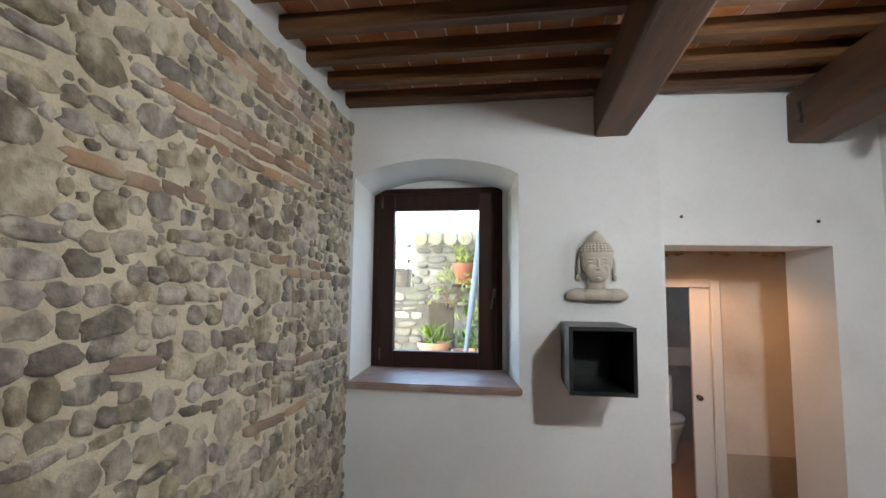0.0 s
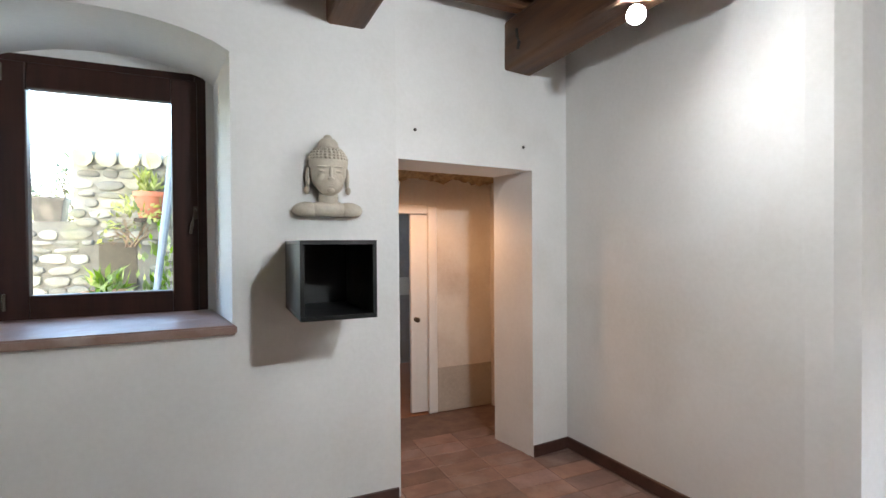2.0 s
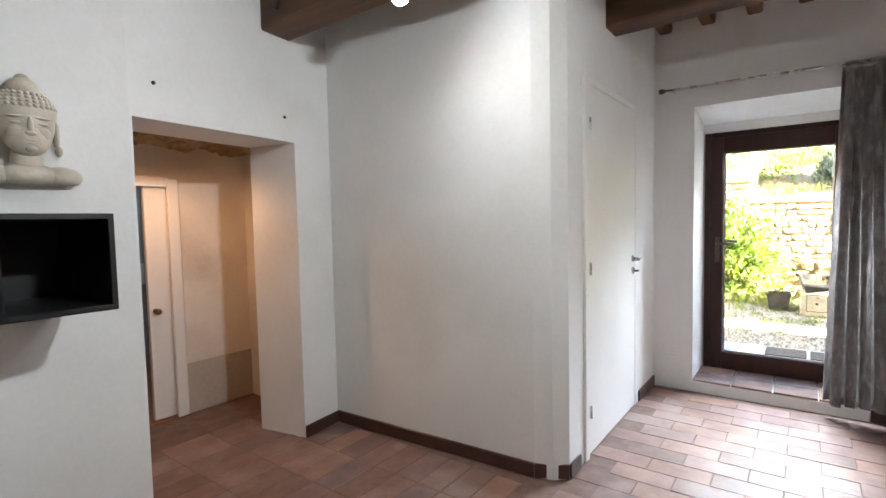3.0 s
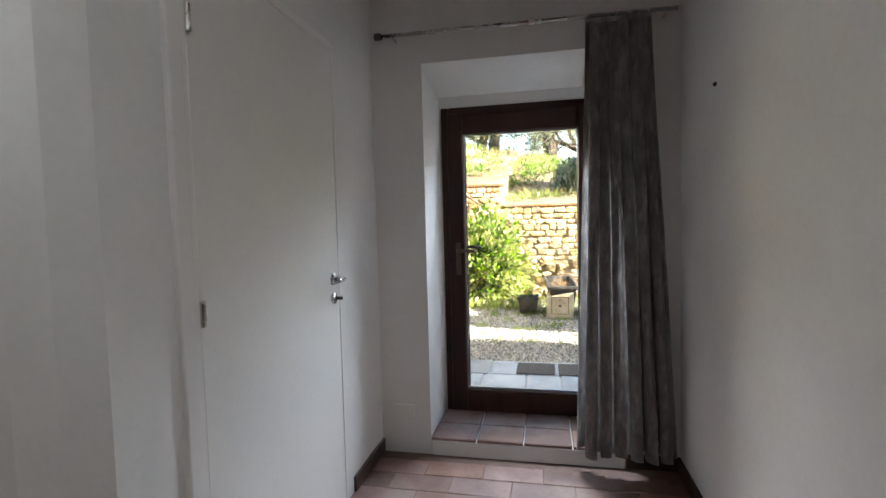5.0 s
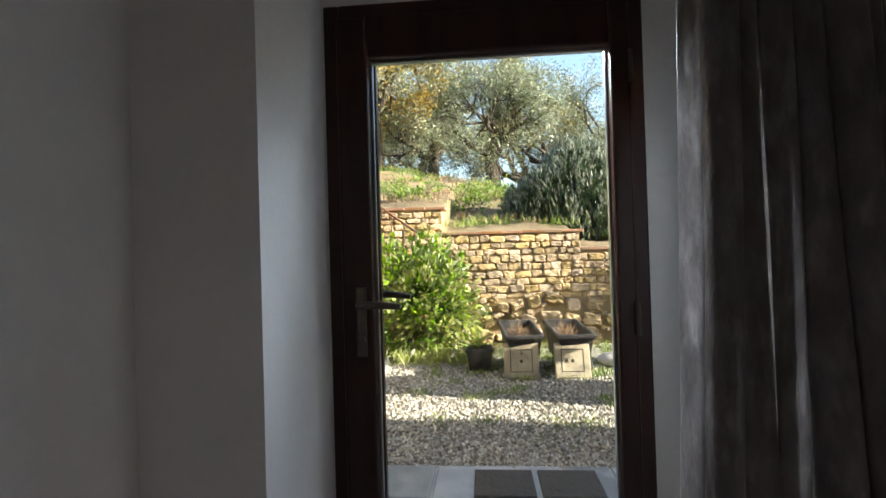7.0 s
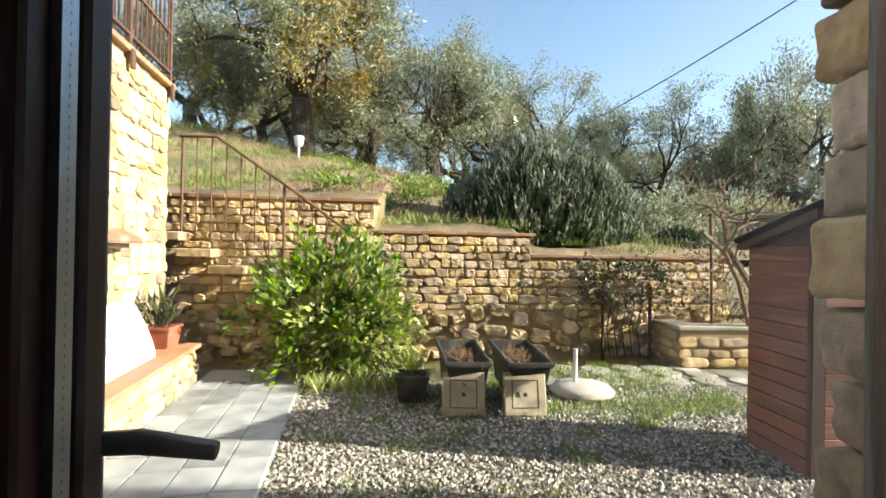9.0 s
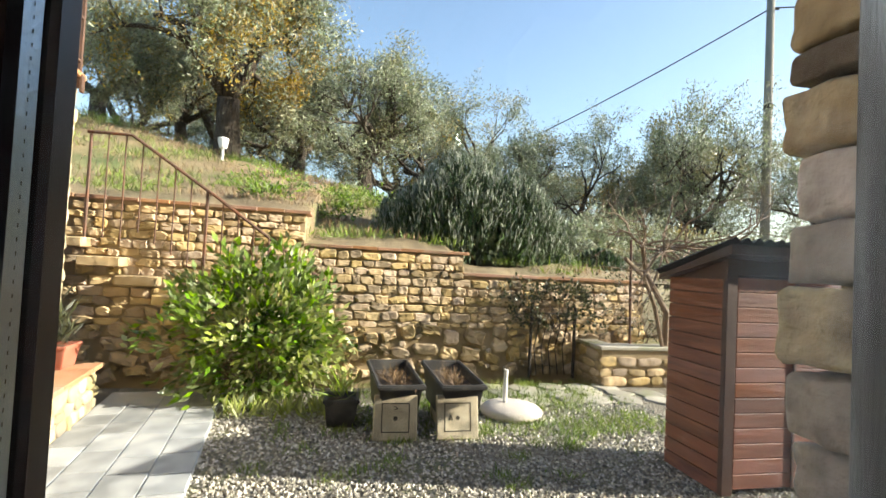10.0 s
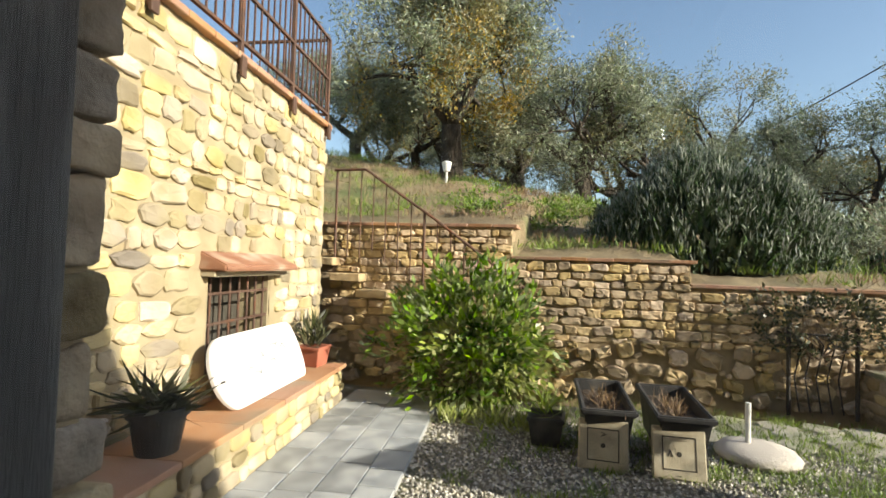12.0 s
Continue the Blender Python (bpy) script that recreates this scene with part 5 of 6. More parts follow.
def plate(y, mark):
    e = empty("concrete_cover", (8.47, y, GZ - 0.005))
    e.matrix_world = pose(8.47, y, GZ - 0.005, 0, 13, 2 if mark else -2)
    part("slab", box((0, -0.18, 0), (0.05, 0.18, 0.36), 0.010, seg=2), CONCRETE, e)
    # grooves and lifting hole are raised dark pieces, recess shade put in as colour
    s = 0.115
    for lo, hi in (((-0.002, -s, 0.18 - s), (0.004, -s + 0.008, 0.18 + s)), ((-0.002, s - 0.008, 0.18 - s), (0.004, s, 0.18 + s)), ((-0.002, -s, 0.18 - s), (0.004, s, 0.18 - s + 0.008)), ((-0.002, -s, 0.18 + s - 0.008), (0.004, s, 0.18 + s))):
        part("groove", box(lo, hi), DARK_PART_AND_SHADE, e)
    part("lifting_hole", lathe([(0.018, 0), (0.018, 0.004), (0.012, 0.005)], 14, m=pose(0.002, 0.0, 0.175, 0, -90)), DARK_PART_AND_SHADE, e)
    bm = bmesh.new()
    if mark:
        tube([(-0.001, 0.075, 0.155), (-0.001, 0.06, 0.20)], 0.004, 6, bm)
        tube([(-0.001, 0.045, 0.155), (-0.001, 0.06, 0.20)], 0.004, 6, bm)
    else:
        tube([(-0.001, 0.015, 0.27), (-0.001, -0.02, 0.255)], 0.004, 6, bm)
        tube([(-0.001, 0.015, 0.24), (-0.001, -0.02, 0.255)], 0.004, 6, bm)
    part("cast_mark", bm, DARK_PART_AND_SHADE, e)
    tagged(e, "square beige concrete manhole cover leaning on a planter", "cover", "concrete covers")


plate(1.245, False)
plate(0.72, True)
o = part("timber_offcut", box((8.80, 0.46, GZ - 0.01), (9.18, 0.50, GZ + 0.30), 0.004, m=Matrix.Translation((8.9, 0.5, 0)) @ Matrix.Rotation(radians(-14), 4, "X") @ Matrix.Translation((-8.9, -0.5, 0))), GREY_WOOD)
tagged(o, "weathered board leaning beside a planter", "board")


def pot(name, at, r, h, material, label, square=False, plant=None, seed=0):
    e = empty(name, at)
    if square:
        bm = bmesh.new()
        prof = [(0.8, 0), (1.0, h * 0.86), (1.1, h * 0.86), (1.1, h), (0.95, h), (0.9, h * 0.8)]
        vs = [[bm.verts.new((sx_ * r * s, sy_ * r * s, z)) for sx_, sy_ in ((-1, -1), (1, -1), (1, 1), (-1, 1))] for s, z in prof]
        for a, b in zip(vs, vs[1:]):
            for k in range(4):
                bm.faces.new((a[k], a[(k + 1) % 4], b[(k + 1) % 4], b[k]))
        bm.faces.new(vs[0][::-1])
        bm.faces.new(vs[-1])
        bmesh.ops.bevel(bm, geom=list(bm.edges), offset=0.006, segments=2, affect="EDGES")
        part("body", bm, material, e)
    else:
        part("body", lathe([(r * 0.72, 0), (r * 0.95, h * 0.8), (r * 1.06, h * 0.81), (r * 1.08, h), (r * 0.96, h), (r * 0.92, h * 0.85)], 28), material, e, smooth=False)
    part("soil", lathe([(r * 0.9, h * 0.84), (r * 0.5, h * 0.87), (r * 0.1, h * 0.88)], 16), SOIL, e)
    if plant:
        m, n, ln, wd, up = plant
        rnd = np.random.default_rng(seed)
        p = [(rnd.normal(0, r * 0.35), rnd.normal(0, r * 0.35), h * 0.86 + abs(rnd.normal(0, 0.06 * up))) for _ in range(n)]
        d = [(rnd.normal(0, 0.8), rnd.normal(0, 0.8), up * 0.7) for _ in range(n)]
        part("plant", leaf_cloud(p, d, ln, wd, rnd), m, e)
    tagged(e, label, "pot")
    return e


pot("square_pot", (8.92, 1.68, GZ), 0.14, 0.24, BLACK_PLASTIC, "black square plastic pot with green shoots", True, (GRASS, 60, 0.22, 0.012, 1.5), 1)
AT = lambda u, v, z: tuple((ANX @ Vector((u, v, z)))[:])
BT = GZ + 0.412
pot("black_pot", AT(1.62, -0.33, BT), 0.15, 0.25, BLACK_PLASTIC, "black plastic pot with drooping dark leaves on the bench", False, (CREEPER_LEAF, 90, 0.26, 0.035, 0.7), 2)
pot("square_red_pot", AT(3.98, -0.25, BT), 0.13, 0.20, RED_CLAY, "square red clay pot on the end of the bench", True, (CREEPER_LEAF, 130, 0.22, 0.022, 2.2), 3)

# marble slab leaning on the annex wall
e = new("marble_slab")
e.matrix_world = ANX @ Matrix.Translation((2.30, -0.36, BT - 0.005)) @ Matrix.Rotation(radians(-23), 4, "X")
pts = []
SW, SH = 1.32, 0.54
for k in range(13):
    a = math.pi / 2 + math.pi * k / 12
    pts.append((0.16 + 0.22 * math.cos(a), SH / 2 + SH / 2 * math.sin(a)))
for k in range(7):
    a = -math.pi / 2 + math.pi * k / 6
    pts.append((SW - 0.08 + 0.10 * math.cos(a), SH / 2 + SH / 2 * math.sin(a)))
bm = prism([(x, 0, z) for x, z in pts], [(x, 0.035, z) for x, z in pts])
bmesh.ops.bevel(bm, geom=[q for q in bm.edges], offset=0.005, segments=2, affect="EDGES")
part("slab", bm, MARBLE, e)
rr = random.Random(4)
for k in range(12):
    x, z = 0.32 + 0.06 * k + rr.uniform(-0.02, 0.02), 0.20 + 0.012 * k + rr.uniform(-0.05, 0.10)
    part("faded_mark", tube([(x, -0.001, z), (x + 0.05, -0.002, z + rr.uniform(-0.04, 0.05)), (x + 0.09, -0.001, z + rr.uniform(-0.03, 0.03))], 0.005, 5), INK, e)
part("clip", box((0.0, -0.01, 0.22), (0.05, 0.045, 0.235), 0.003), IRON, e)
tagged(e, "white marble slab with rounded ends leaning on the bench", "slab")

# parasol foot
e = empty("umbrella_stand", (9.15, 0.02, GZ))
bm = lathe([(0.30, 0), (0.31, 0.03), (0.27, 0.075), (0.12, 0.095), (0.03, 0.10)], 32)
part("disc", bm, CONCRETE_PALE, e, smooth=True)
part("tube", tube([(0.05, 0.05, 0.08), (0.05, 0.05, 0.42)], 0.022, 14), PLASTIC_WHITE, e, "short pale pipe")
tagged(e, "round concrete parasol base with a short pipe", "umbrella stand")

for y in (1.53, 1.17):
    o = part("door_mat", box((5.97, y - 0.17, GZ + 0.010), (6.29, y + 0.16, GZ + 0.028), 0.006), RUBBER)
    tagged(o, "dark rubber mat on the slate paving", "mat", "door mats")

# shed
def shed():
    e = empty("garden_shed", (7.34, -0.80, GZ), 0)
    W, D, H0, H1 = 1.15, 0.58, 1.62, 1.44
    # side wall facing +y: horizontal boards, sloping top
    def top(x):
        return H0 + (H1 - H0) * x / D
    n = 15
    for k in range(n):
        z0, z1 = k * H1 / (n - 1.0), (k + 1) * H1 / (n - 1.0) - 0.008
        za, zb = min(z1, top(0.0)), min(z1, top(D))
        if z0 < zb - 0.01:
            bm = prism([(0.02, -0.02, z0), (D, -0.02, z0), (D, -0.02, zb), (0.02, -0.02, za)], [(0.02, 0.0, z0), (D, 0.0, z0), (D, 0.0, zb), (0.02, 0.0, za)])
            part("side_board", bm, SHED_WOOD, e)
    bm = prism([(0.02, -0.03, 0), (D, -0.03, 0), (D, -0.03, H1), (0.02, -0.03, H0)], [(0.02, -0.022, 0), (D, -0.022, 0), (D, -0.022, H1), (0.02, -0.022, H0)])
    part("side_panel", bm, SHED_FRAME, e)
    for y in (-W,):
        part("side_panel", box((0.02, y, 0), (D, y + 0.03, H1)), SHED_WOOD, e)
    part("back_panel", box((D - 0.02, -W, 0), (D, -0.03, H1)), SHED_WOOD, e)
    part("post", box((-0.015, -0.075, 0), (0.03, 0.008, H0), 0.004), SHED_FRAME, e)
    part("post", box((-0.015, -W, 0), (0.03, -W + 0.06, H0), 0.004), SHED_FRAME, e)
    part("header", box((0.0, -W + 0.06, H0 - 0.16), (0.025, -0.075, H0), 0.004), SHED_FRAME, e)
    for d0, d1 in ((-0.555, -0.085), (-1.08, -0.565)):
        door = part("door", box((0.014, d0, 0.03), (0.03, d1, H0 - 0.165)), SHED_FRAME, e)
        for k in range(14):
            z = 0.035 + k * (H0 - 0.20) / 14
            part("door_board", box((0.0, d0 + 0.004, z), (0.014, d1 - 0.004, z + (H0 - 0.20) / 14 - 0.006), 0.003), SHED_WOOD, door)
    part("door_trim", box((-0.012, -0.565, 0.03), (0.0, -0.545, H0 - 0.165), 0.002), SHED_FRAME, e)
    bm = bmesh.new()
    rows = []
    for i in range(2):
        x, z = (-0.14, H0 + 0.075) if i == 0 else (D + 0.10, H1 + 0.03)
        rows.append([bm.verts.new((x, 0.09 - (W + 0.18) * k / 96, z + 0.018 * math.sin(2 * math.pi * k / 6.4))) for k in range(97)])
    for k in range(96):
        bm.faces.new((rows[0][k], rows[0][k + 1], rows[1][k + 1], rows[1][k]))
    bmesh.ops.solidify(bm, geom=list(bm.faces), thickness=0.012)
    part("roof_sheet", bm, BITUMEN, e, "black corrugated roof sheet")
    bm = prism([(-0.10, -W - 0.06, H0 - 0.02), (-0.10, 0.06, H0 - 0.02), (-0.10, 0.06, H0 + 0.045), (-0.10, -W - 0.06, H0 + 0.045)], [(D + 0.06, -W - 0.06, H1 - 0.03), (D + 0.06, 0.06, H1 - 0.03), (D + 0.06, 0.06, H1 + 0.005), (D + 0.06, -W - 0.06, H1 + 0.005)], None)
    part("roof_board", bm, SHED_FRAME, e)
    tagged(e, "small red-brown boarded garden shed with black corrugated roof", "shed")


shed()

# stone bed with shrub, trellis post, creeper gate
bed = empty("stone_bed", (0, 0, GZ))
tagged(bed, "low sandstone planting bed at the end of the wall", "planting bed")
BX0, BX1, BY0, BY1, BH = 10.2, 11.2, -3.9, -1.55, 0.46
for lo, hi in (((BX0, BY0, -0.1), (BX0 + 0.24, BY1, BH)), ((BX0 + 0.24, BY1 - 0.24, -0.1), (BX1, BY1, BH))):
    part("wall", box(lo, hi), MORTAR_OUT, bed)
part("coping", box((BX0 - 0.03, BY0, BH), (BX0 + 0.28, BY1 + 0.03, BH + 0.045), 0.008), PATH_STONE, bed)
part("coping", box((BX0 + 0.28, BY1 - 0.26, BH), (BX1, BY1 + 0.03, BH + 0.045), 0.008), PATH_STONE, bed)
part("earth", box((BX0 + 0.24, BY0, -0.1), (BX1 + 1.0, BY1 - 0.24, BH - 0.06)), HILL, bed)
o = part("trellis_post", tube([(10.45, -2.10, GZ + 0.3), (10.45, -2.06, 1.85)], 0.018, 8), RUST_IRON)
tagged(o, "thin rusty iron trellis post in the bed", "post")
gate = empty("iron_gate", (10.62, -0.75, GZ))
for y in (0.0, -0.62):
    part("post", tube([(0, y, 0), (0, y, 0.95)], 0.022, 8), IRON, gate)
for k in range(5):
    bm = tube([(0, -0.1 - 0.1 * k, 0.05), (0.02, -0.06 - 0.1 * k, 0.4), (0, -0.12 - 0.1 * k, 0.75), (0, -0.05 - 0.1 * k, 0.85)], 0.008, 6)
    part("bar", bm, IRON, gate)
part("cross_rail", tube([(0, 0, 0.86), (0, -0.62, 0.86)], 0.010, 6), IRON, gate)
tagged(gate, "overgrown wrought iron gate against the wall", "gate")
shrub("creeper", (10.60, -1.05, 0.55), (0.28, 0.75, 0.36), 2600, (0.055, 0.035), CREEPER_LEAF, 12, 7, "dark tangled creeper hanging over the iron gate", "creeper")
shrub("bed_shrub", (11.0, -2.6, 0.35), (0.6, 0.9, 0.55), 2200, (0.06, 0.025), CREEPER_LEAF, 17, 8, "sparse twiggy shrub in the stone bed", "shrub")
# bare vine over the shed
rnd = np.random.default_rng(31)
bm, tips = bmesh.new(), []
tube([(10.35, -2.55, 0.3), (10.2, -2.45, 0.9), (10.3, -2.2, 1.4), (10.1, -2.0, 1.75)], [0.05, 0.042, 0.035, 0.03], 8, bm)
tube([(10.3, -2.5, 0.35), (10.1, -2.2, 1.0), (9.6, -1.7, 1.35), (9.2, -1.2, 1.55)], [0.03, 0.028, 0.025, 0.02], 8, bm)
for q in ((10.1, -2.0, 1.75), (9.9, -2.1, 1.7), (9.6, -2.0, 1.72), (9.4, -1.8, 1.65), (10.0, -2.6, 1.75), (9.5, -2.6, 1.75)):
    for _ in range(5):
        grow(q, (rnd.normal(-0.4, 0.5), rnd.normal(0, 0.8), rnd.normal(0.1, 0.25)), 0.75, 0.014, 2, rnd, bm, tips, 0.9, -0.05, (1, 3), 4)
vine = part("bare_vine", bm, TWIG)
tagged(vine, "tangle of bare woody vine branches by the shed", "vine")

# stair railing on the garden wall
sr = empty("stair_railing", (0, 0, 0))
top_pts = [(10.18, 4.40, 2.58), (10.18, 3.98, 2.58), (10.20, 3.10, 1.98), (10.30, 1.93, 1.12)]
part("hand_rail", tube(top_pts, 0.017, 8), RUST_IRON, sr)


def rail_z(y):
    for (x0, y0, z0), (x1, y1, z1) in zip(top_pts, top_pts[1:]):
        if y1 <= y <= y0:
            return z0 + (z1 - z0) * (y0 - y) / (y0 - y1)
    return 1.12


for k in range(15):
    y = 4.37 - k * 0.165
    foot = max(GZ + 0.3, rail_z(y) - (1.10 if y > 3.9 else 0.95))
    part("post" if k in (0, 7, 14) else "bar", tube([(10.19 + 0.02 * (4.4 - y), y, foot), (10.19 + 0.02 * (4.4 - y), y, rail_z(y))], 0.017 if k in (0, 7, 14) else 0.008, 6), RUST_IRON, sr)
tagged(sr, "thin rusty stair railing climbing along the garden wall", "railing")
stairs = empty("garden_stairs", (0, 0, 0))
for k in range(8):
    y1 = 4.75 - k * 0.36
    z = 1.48 - k * 0.19
    if z > 0:
        part("step", box((10.10, y1 - 0.40, z - 0.10), (wall_x(y1) + 0.05, y1, z), 0.01), STONE_OUT, stairs)
tagged(stairs, "narrow stone steps rising along the garden wall", "stairs")

# utility pole, cables, path lamp
pole = empty("utility_pole", (17.2, -10.9, 0.5))
part("pole", tube([(0, 0, 0), (0.02, 0.0, 9.75)], [0.15, 0.11], 14), POLE_WOOD, pole, smooth=True)
part("band", tube([(0, 0, 6.2), (0, 0, 6.35)], 0.14, 14), IRON, pole)
part("insulator", tube([(0, -0.05, 9.4), (0, -0.28, 9.4)], 0.03, 8), DARK_PART_AND_SHADE, pole)
tagged(pole, "grey wooden utility pole with cables", "utility pole")
PT = Vector((17.2, -10.9, 9.9))
for name, end, sag in (("power_cable", Vector((30.0, 0.5, 4.3)), 0.5), ("power_cable", Vector((12.0, -22.0, 11.0)), 0.4)):
    pts = [PT.lerp(end, k / 16) - Vector((0, 0, sag * 4 * (k / 16) * (1 - k / 16))) for k in range(17)]
    tagged(part(name, tube(pts, 0.022, 5), IRON), "thin black overhead cable at the pole", "cable", "overhead cables")
pl = empty("path_lamp", (15.9, 4.45, hill_z(15.9, 4.45) - 0.05))
part("post", tube([(0, 0, 0), (0, 0, 0.35)], 0.03, 8), LAMP_WHITE, pl)
part("shade", lathe([(0.08, 0.33), (0.12, 0.53), (0.11, 0.55), (0.03, 0.58)], 16), LAMP_WHITE, pl)
tagged(pl, "small white garden lamp beside the olive tree", "garden lamp")

# ---- courtyard outside the window ----
cw = empty("courtyard_wall", (0, 0, 0))
struct(cw, "grey stone courtyard wall with tiled top", "wall")
part("wall_core", box((-3.5, 7.6, -0.2), (1.5, 8.0, 1.62)), COURT_STONE, cw)
part("wall_core", box((-1.02, 7.6, 1.62), (1.5, 8.0, 2.30)), COURT_STONE, cw)
for k in range(12):
    x = -1.02 + k * 0.21
    part("roof_tile", tube([(x + 0.1, 7.50, 2.30), (x + 0.1, 8.05, 2.40)], [0.10, 0.085], 10), PATH_STONE, cw)
# no opening here: a dark sheet on the wall paints the doorway's shade
part("doorway", box((-0.80, 7.585, 0.2), (-0.45, 7.605, 1.40)), DARK_PART_AND_SHADE, cw)
struct(part("courtyard_ground", box((-4, 4.45, -0.2), (0.38, 8.2, 0.30)), PATH_STONE), "stone courtyard ground", "ground")
pot("clay_pot", (-0.62, 7.0, 0.62), 0.20, 0.30, CLAY, "terracotta pot in the courtyard", False, (LAUREL_LEAF, 60, 0.2, 0.05, 1.5), 5)
pot("clay_pot", (-0.15, 6.75, 0.62), 0.20, 0.24, CLAY, "wide terracotta pot with a leafy plant in the courtyard", False, (LAUREL_LEAF, 90, 0.10, 0.045, 5), 6)
tagged(part("stone_ledge", box((-1.4, 6.5, 0.28), (0.37, 7.3, 0.62), 0.02), PATH_STONE), "rough stone ledge carrying pots", "ledge")
pot("hanging_pot", (-0.30, 7.44, 1.66), 0.15, 0.28, RED_CLAY, "red clay pot hung on the courtyard wall", False, (PALE_LEAF, 70, 0.16, 0.04, 2.0), 7)
tagged(part("pot_bracket", box((-0.45, 7.40, 1.62), (-0.15, 7.60, 1.66)), IRON), "iron bracket under the hung pot", "bracket")
pot("black_square_pot", (-1.25, 7.75, 1.62), 0.14, 0.26, BLACK_PLASTIC, "black plastic pot on the courtyard wall", True)
shrub("courtyard_shrub", (-0.45, 7.3, 1.35), (0.30, 0.15, 0.26), 260, (0.08, 0.035), PALE_LEAF, 23, 5, "pale leafy climber on the courtyard wall", "shrub")
o = part("parasol_pole", tube([(-0.20, 6.6, 0.62), (0.02, 6.7, 2.5)], [0.025, 0.05], 10), mat("blue_grey_fabric", (0.16, 0.20, 0.27), (0.22, 0.27, 0.35), 6, 0.8, 0.2, 60))
tagged(o, "folded blue-grey parasol leaning in the courtyard", "parasol")
ct = olive("courtyard_tree", 51, 3.6, 3500, 3, (0.10, 0.04), label="slender tree beyond the courtyard wall")
ct.matrix_world = Matrix.Translation((-2.2, 9.6, 0.0))
ct["category"], ct["group"] = "tree", "courtyard trees"

# ---- pieces of walls, floors and paving ----
rs = random.Random(11)
# rubble wall indoors: large stones, brick courses, small fill; u runs towards -y from the window corner
taken = []
for v0, n, u0, run in ((2.04, 3, 0.55, 0.9), (2.33, 4, 0.15, 1.0), (1.62, 2, 0.25, 0.6), (0.98, 1, 0.5, 0.5), (1.84, 1, 1.40, 0.4), (2.40, 2, 1.35, 0.6), (1.33, 1, 1.5, 0.25), (0.70, 1, 1.1, 0.35), (1.20, 1, 0.3, 0.3)):
    for r in range(n):
        u = u0 + rs.uniform(-0.1, 0.1)
        while u < u0 + run:
            w = rs.uniform(0.10, 0.24)
            if rs.random() < 0.85:
                taken.append((u + w / 2, v0 + r * 0.055 + rs.uniform(-0.006, 0.006), w - 0.014, 0.038, 0.012 * rs.uniform(0.7, 1.4), rs.uniform(-3, 3)))
            u += w
bricks = list(taken)
scattered(0.08, 2.3, 0.10, 2.50, (0.135, 0.105), 40, rs, 0.017, taken)


def free(u, v, w, h):
    return any(abs(u - p[0]) < (w + p[2]) * 0.47 and abs(v - p[1]) < (h + p[3]) * 0.47 for p in taken[:nbig])


nbig = len(taken)
for q in courses(0.0, 2.40, 0.03, 2.60, (0.04, 0.095), (0.05, 0.16), 0.013, 0.016, rs, None, free):
    taken.append(q[:5] + (rs.uniform(-11, 11),))
taken = [(u, v, w * 1.13, h * 1.13, d * 1.35, t) for u, v, w, h, d, t in taken]
bricks = taken[:len(bricks)]
scattered(0.02, 2.35, 0.05, 2.57, (0.10, 0.075, 0.055, 0.04, 0.03), 1500, rs, 0.022, taken, 0.41)
wf = Matrix(((0, 0, 1, -0.602), (-1, 0, 0, 3.74), (0, 1, 0, 0), (0, 0, 0, 1)))
lay(rubble_wall, "brick", stone_meshes(BRICK_OLD, 7, 6, 300, FLAT, 0.16), bricks, wf, BRICK_OLD)
lay(rubble_wall, "stone", stone_meshes(STONE_IN, 3.0, 18, 10, ((1.0, 0.0), (0.96, 0.7), (0.74, 0.95)), 0.2), taken[len(bricks):], wf, STONE_IN_JOINED)


def mortar_skin(parent, u0, u1, v0, v1, step, lift, material, frame_m, hole=None):
    """Uneven pointing that laps over the edges of the stones."""
    nu, nv = int((u1 - u0) / step), int((v1 - v0) / step)
    verts, faces = [], []
    for j in range(nv + 1):
        for i in range(nu + 1):
            u, v = u0 + (u1 - u0) * i / nu, v0 + (v1 - v0) * j / nv
            z = lift * (0.45 + 0.9 * noise.noise((u * 9, v * 9, 1.7)) + 0.7 * noise.noise((u * 27, v * 27, 5.1)) + 0.3 * noise.noise((u * 60, v * 60, 2.2)))
            verts.append((frame_m @ Vector((u, v, z)))[:])
    for j in range(nv):
        for i in range(nu):
            u, v = u0 + (u1 - u0) * (i + 0.5) / nu, v0 + (v1 - v0) * (j + 0.5) / nv
            if not (hole and hole(u, v, 0.0, 0.0)):
                k = j * (nu + 1) + i
                faces.append((k, k + 1, k + nu + 2, k + nu + 1))
    part("pointing", (verts, [], faces), material, parent, smooth=True)


mortar_skin(rubble_wall, 0.0, 2.6, 0.0, 2.60, 0.016, 0.011, MORTAR, wf)

# garden wall: u from y = 4.6 towards -y, facing -x
gf = Matrix(((0.088, 0, -1, wall_x(4.6) + 0.03), (-1, 0, -0.088, 4.6), (0, 1, 0, GZ), (0, 0, 0, 1)))
top_of = lambda u: (1.92 if 4.6 - u > 2.22 else 1.54 if 4.6 - u > 0.21 else 1.27) - GZ - 0.02
spots = courses(0.0, 7.2, 0.62, 2.0, (0.08, 0.118), (0.11, 0.24), 0.007, 0.042, rs, top_of)
low = scattered(0.0, 7.2, 0.05, 0.60, (0.20, 0.14, 0.10, 0.07), 600, rs, 0.07, [])
low.sort(key=lambda q: -q[2])
spots.sort(key=lambda q: abs(q[0] - 3.6))
EDGY = ((1.0, 0.0), (0.97, 0.7), (0.78, 1.0))
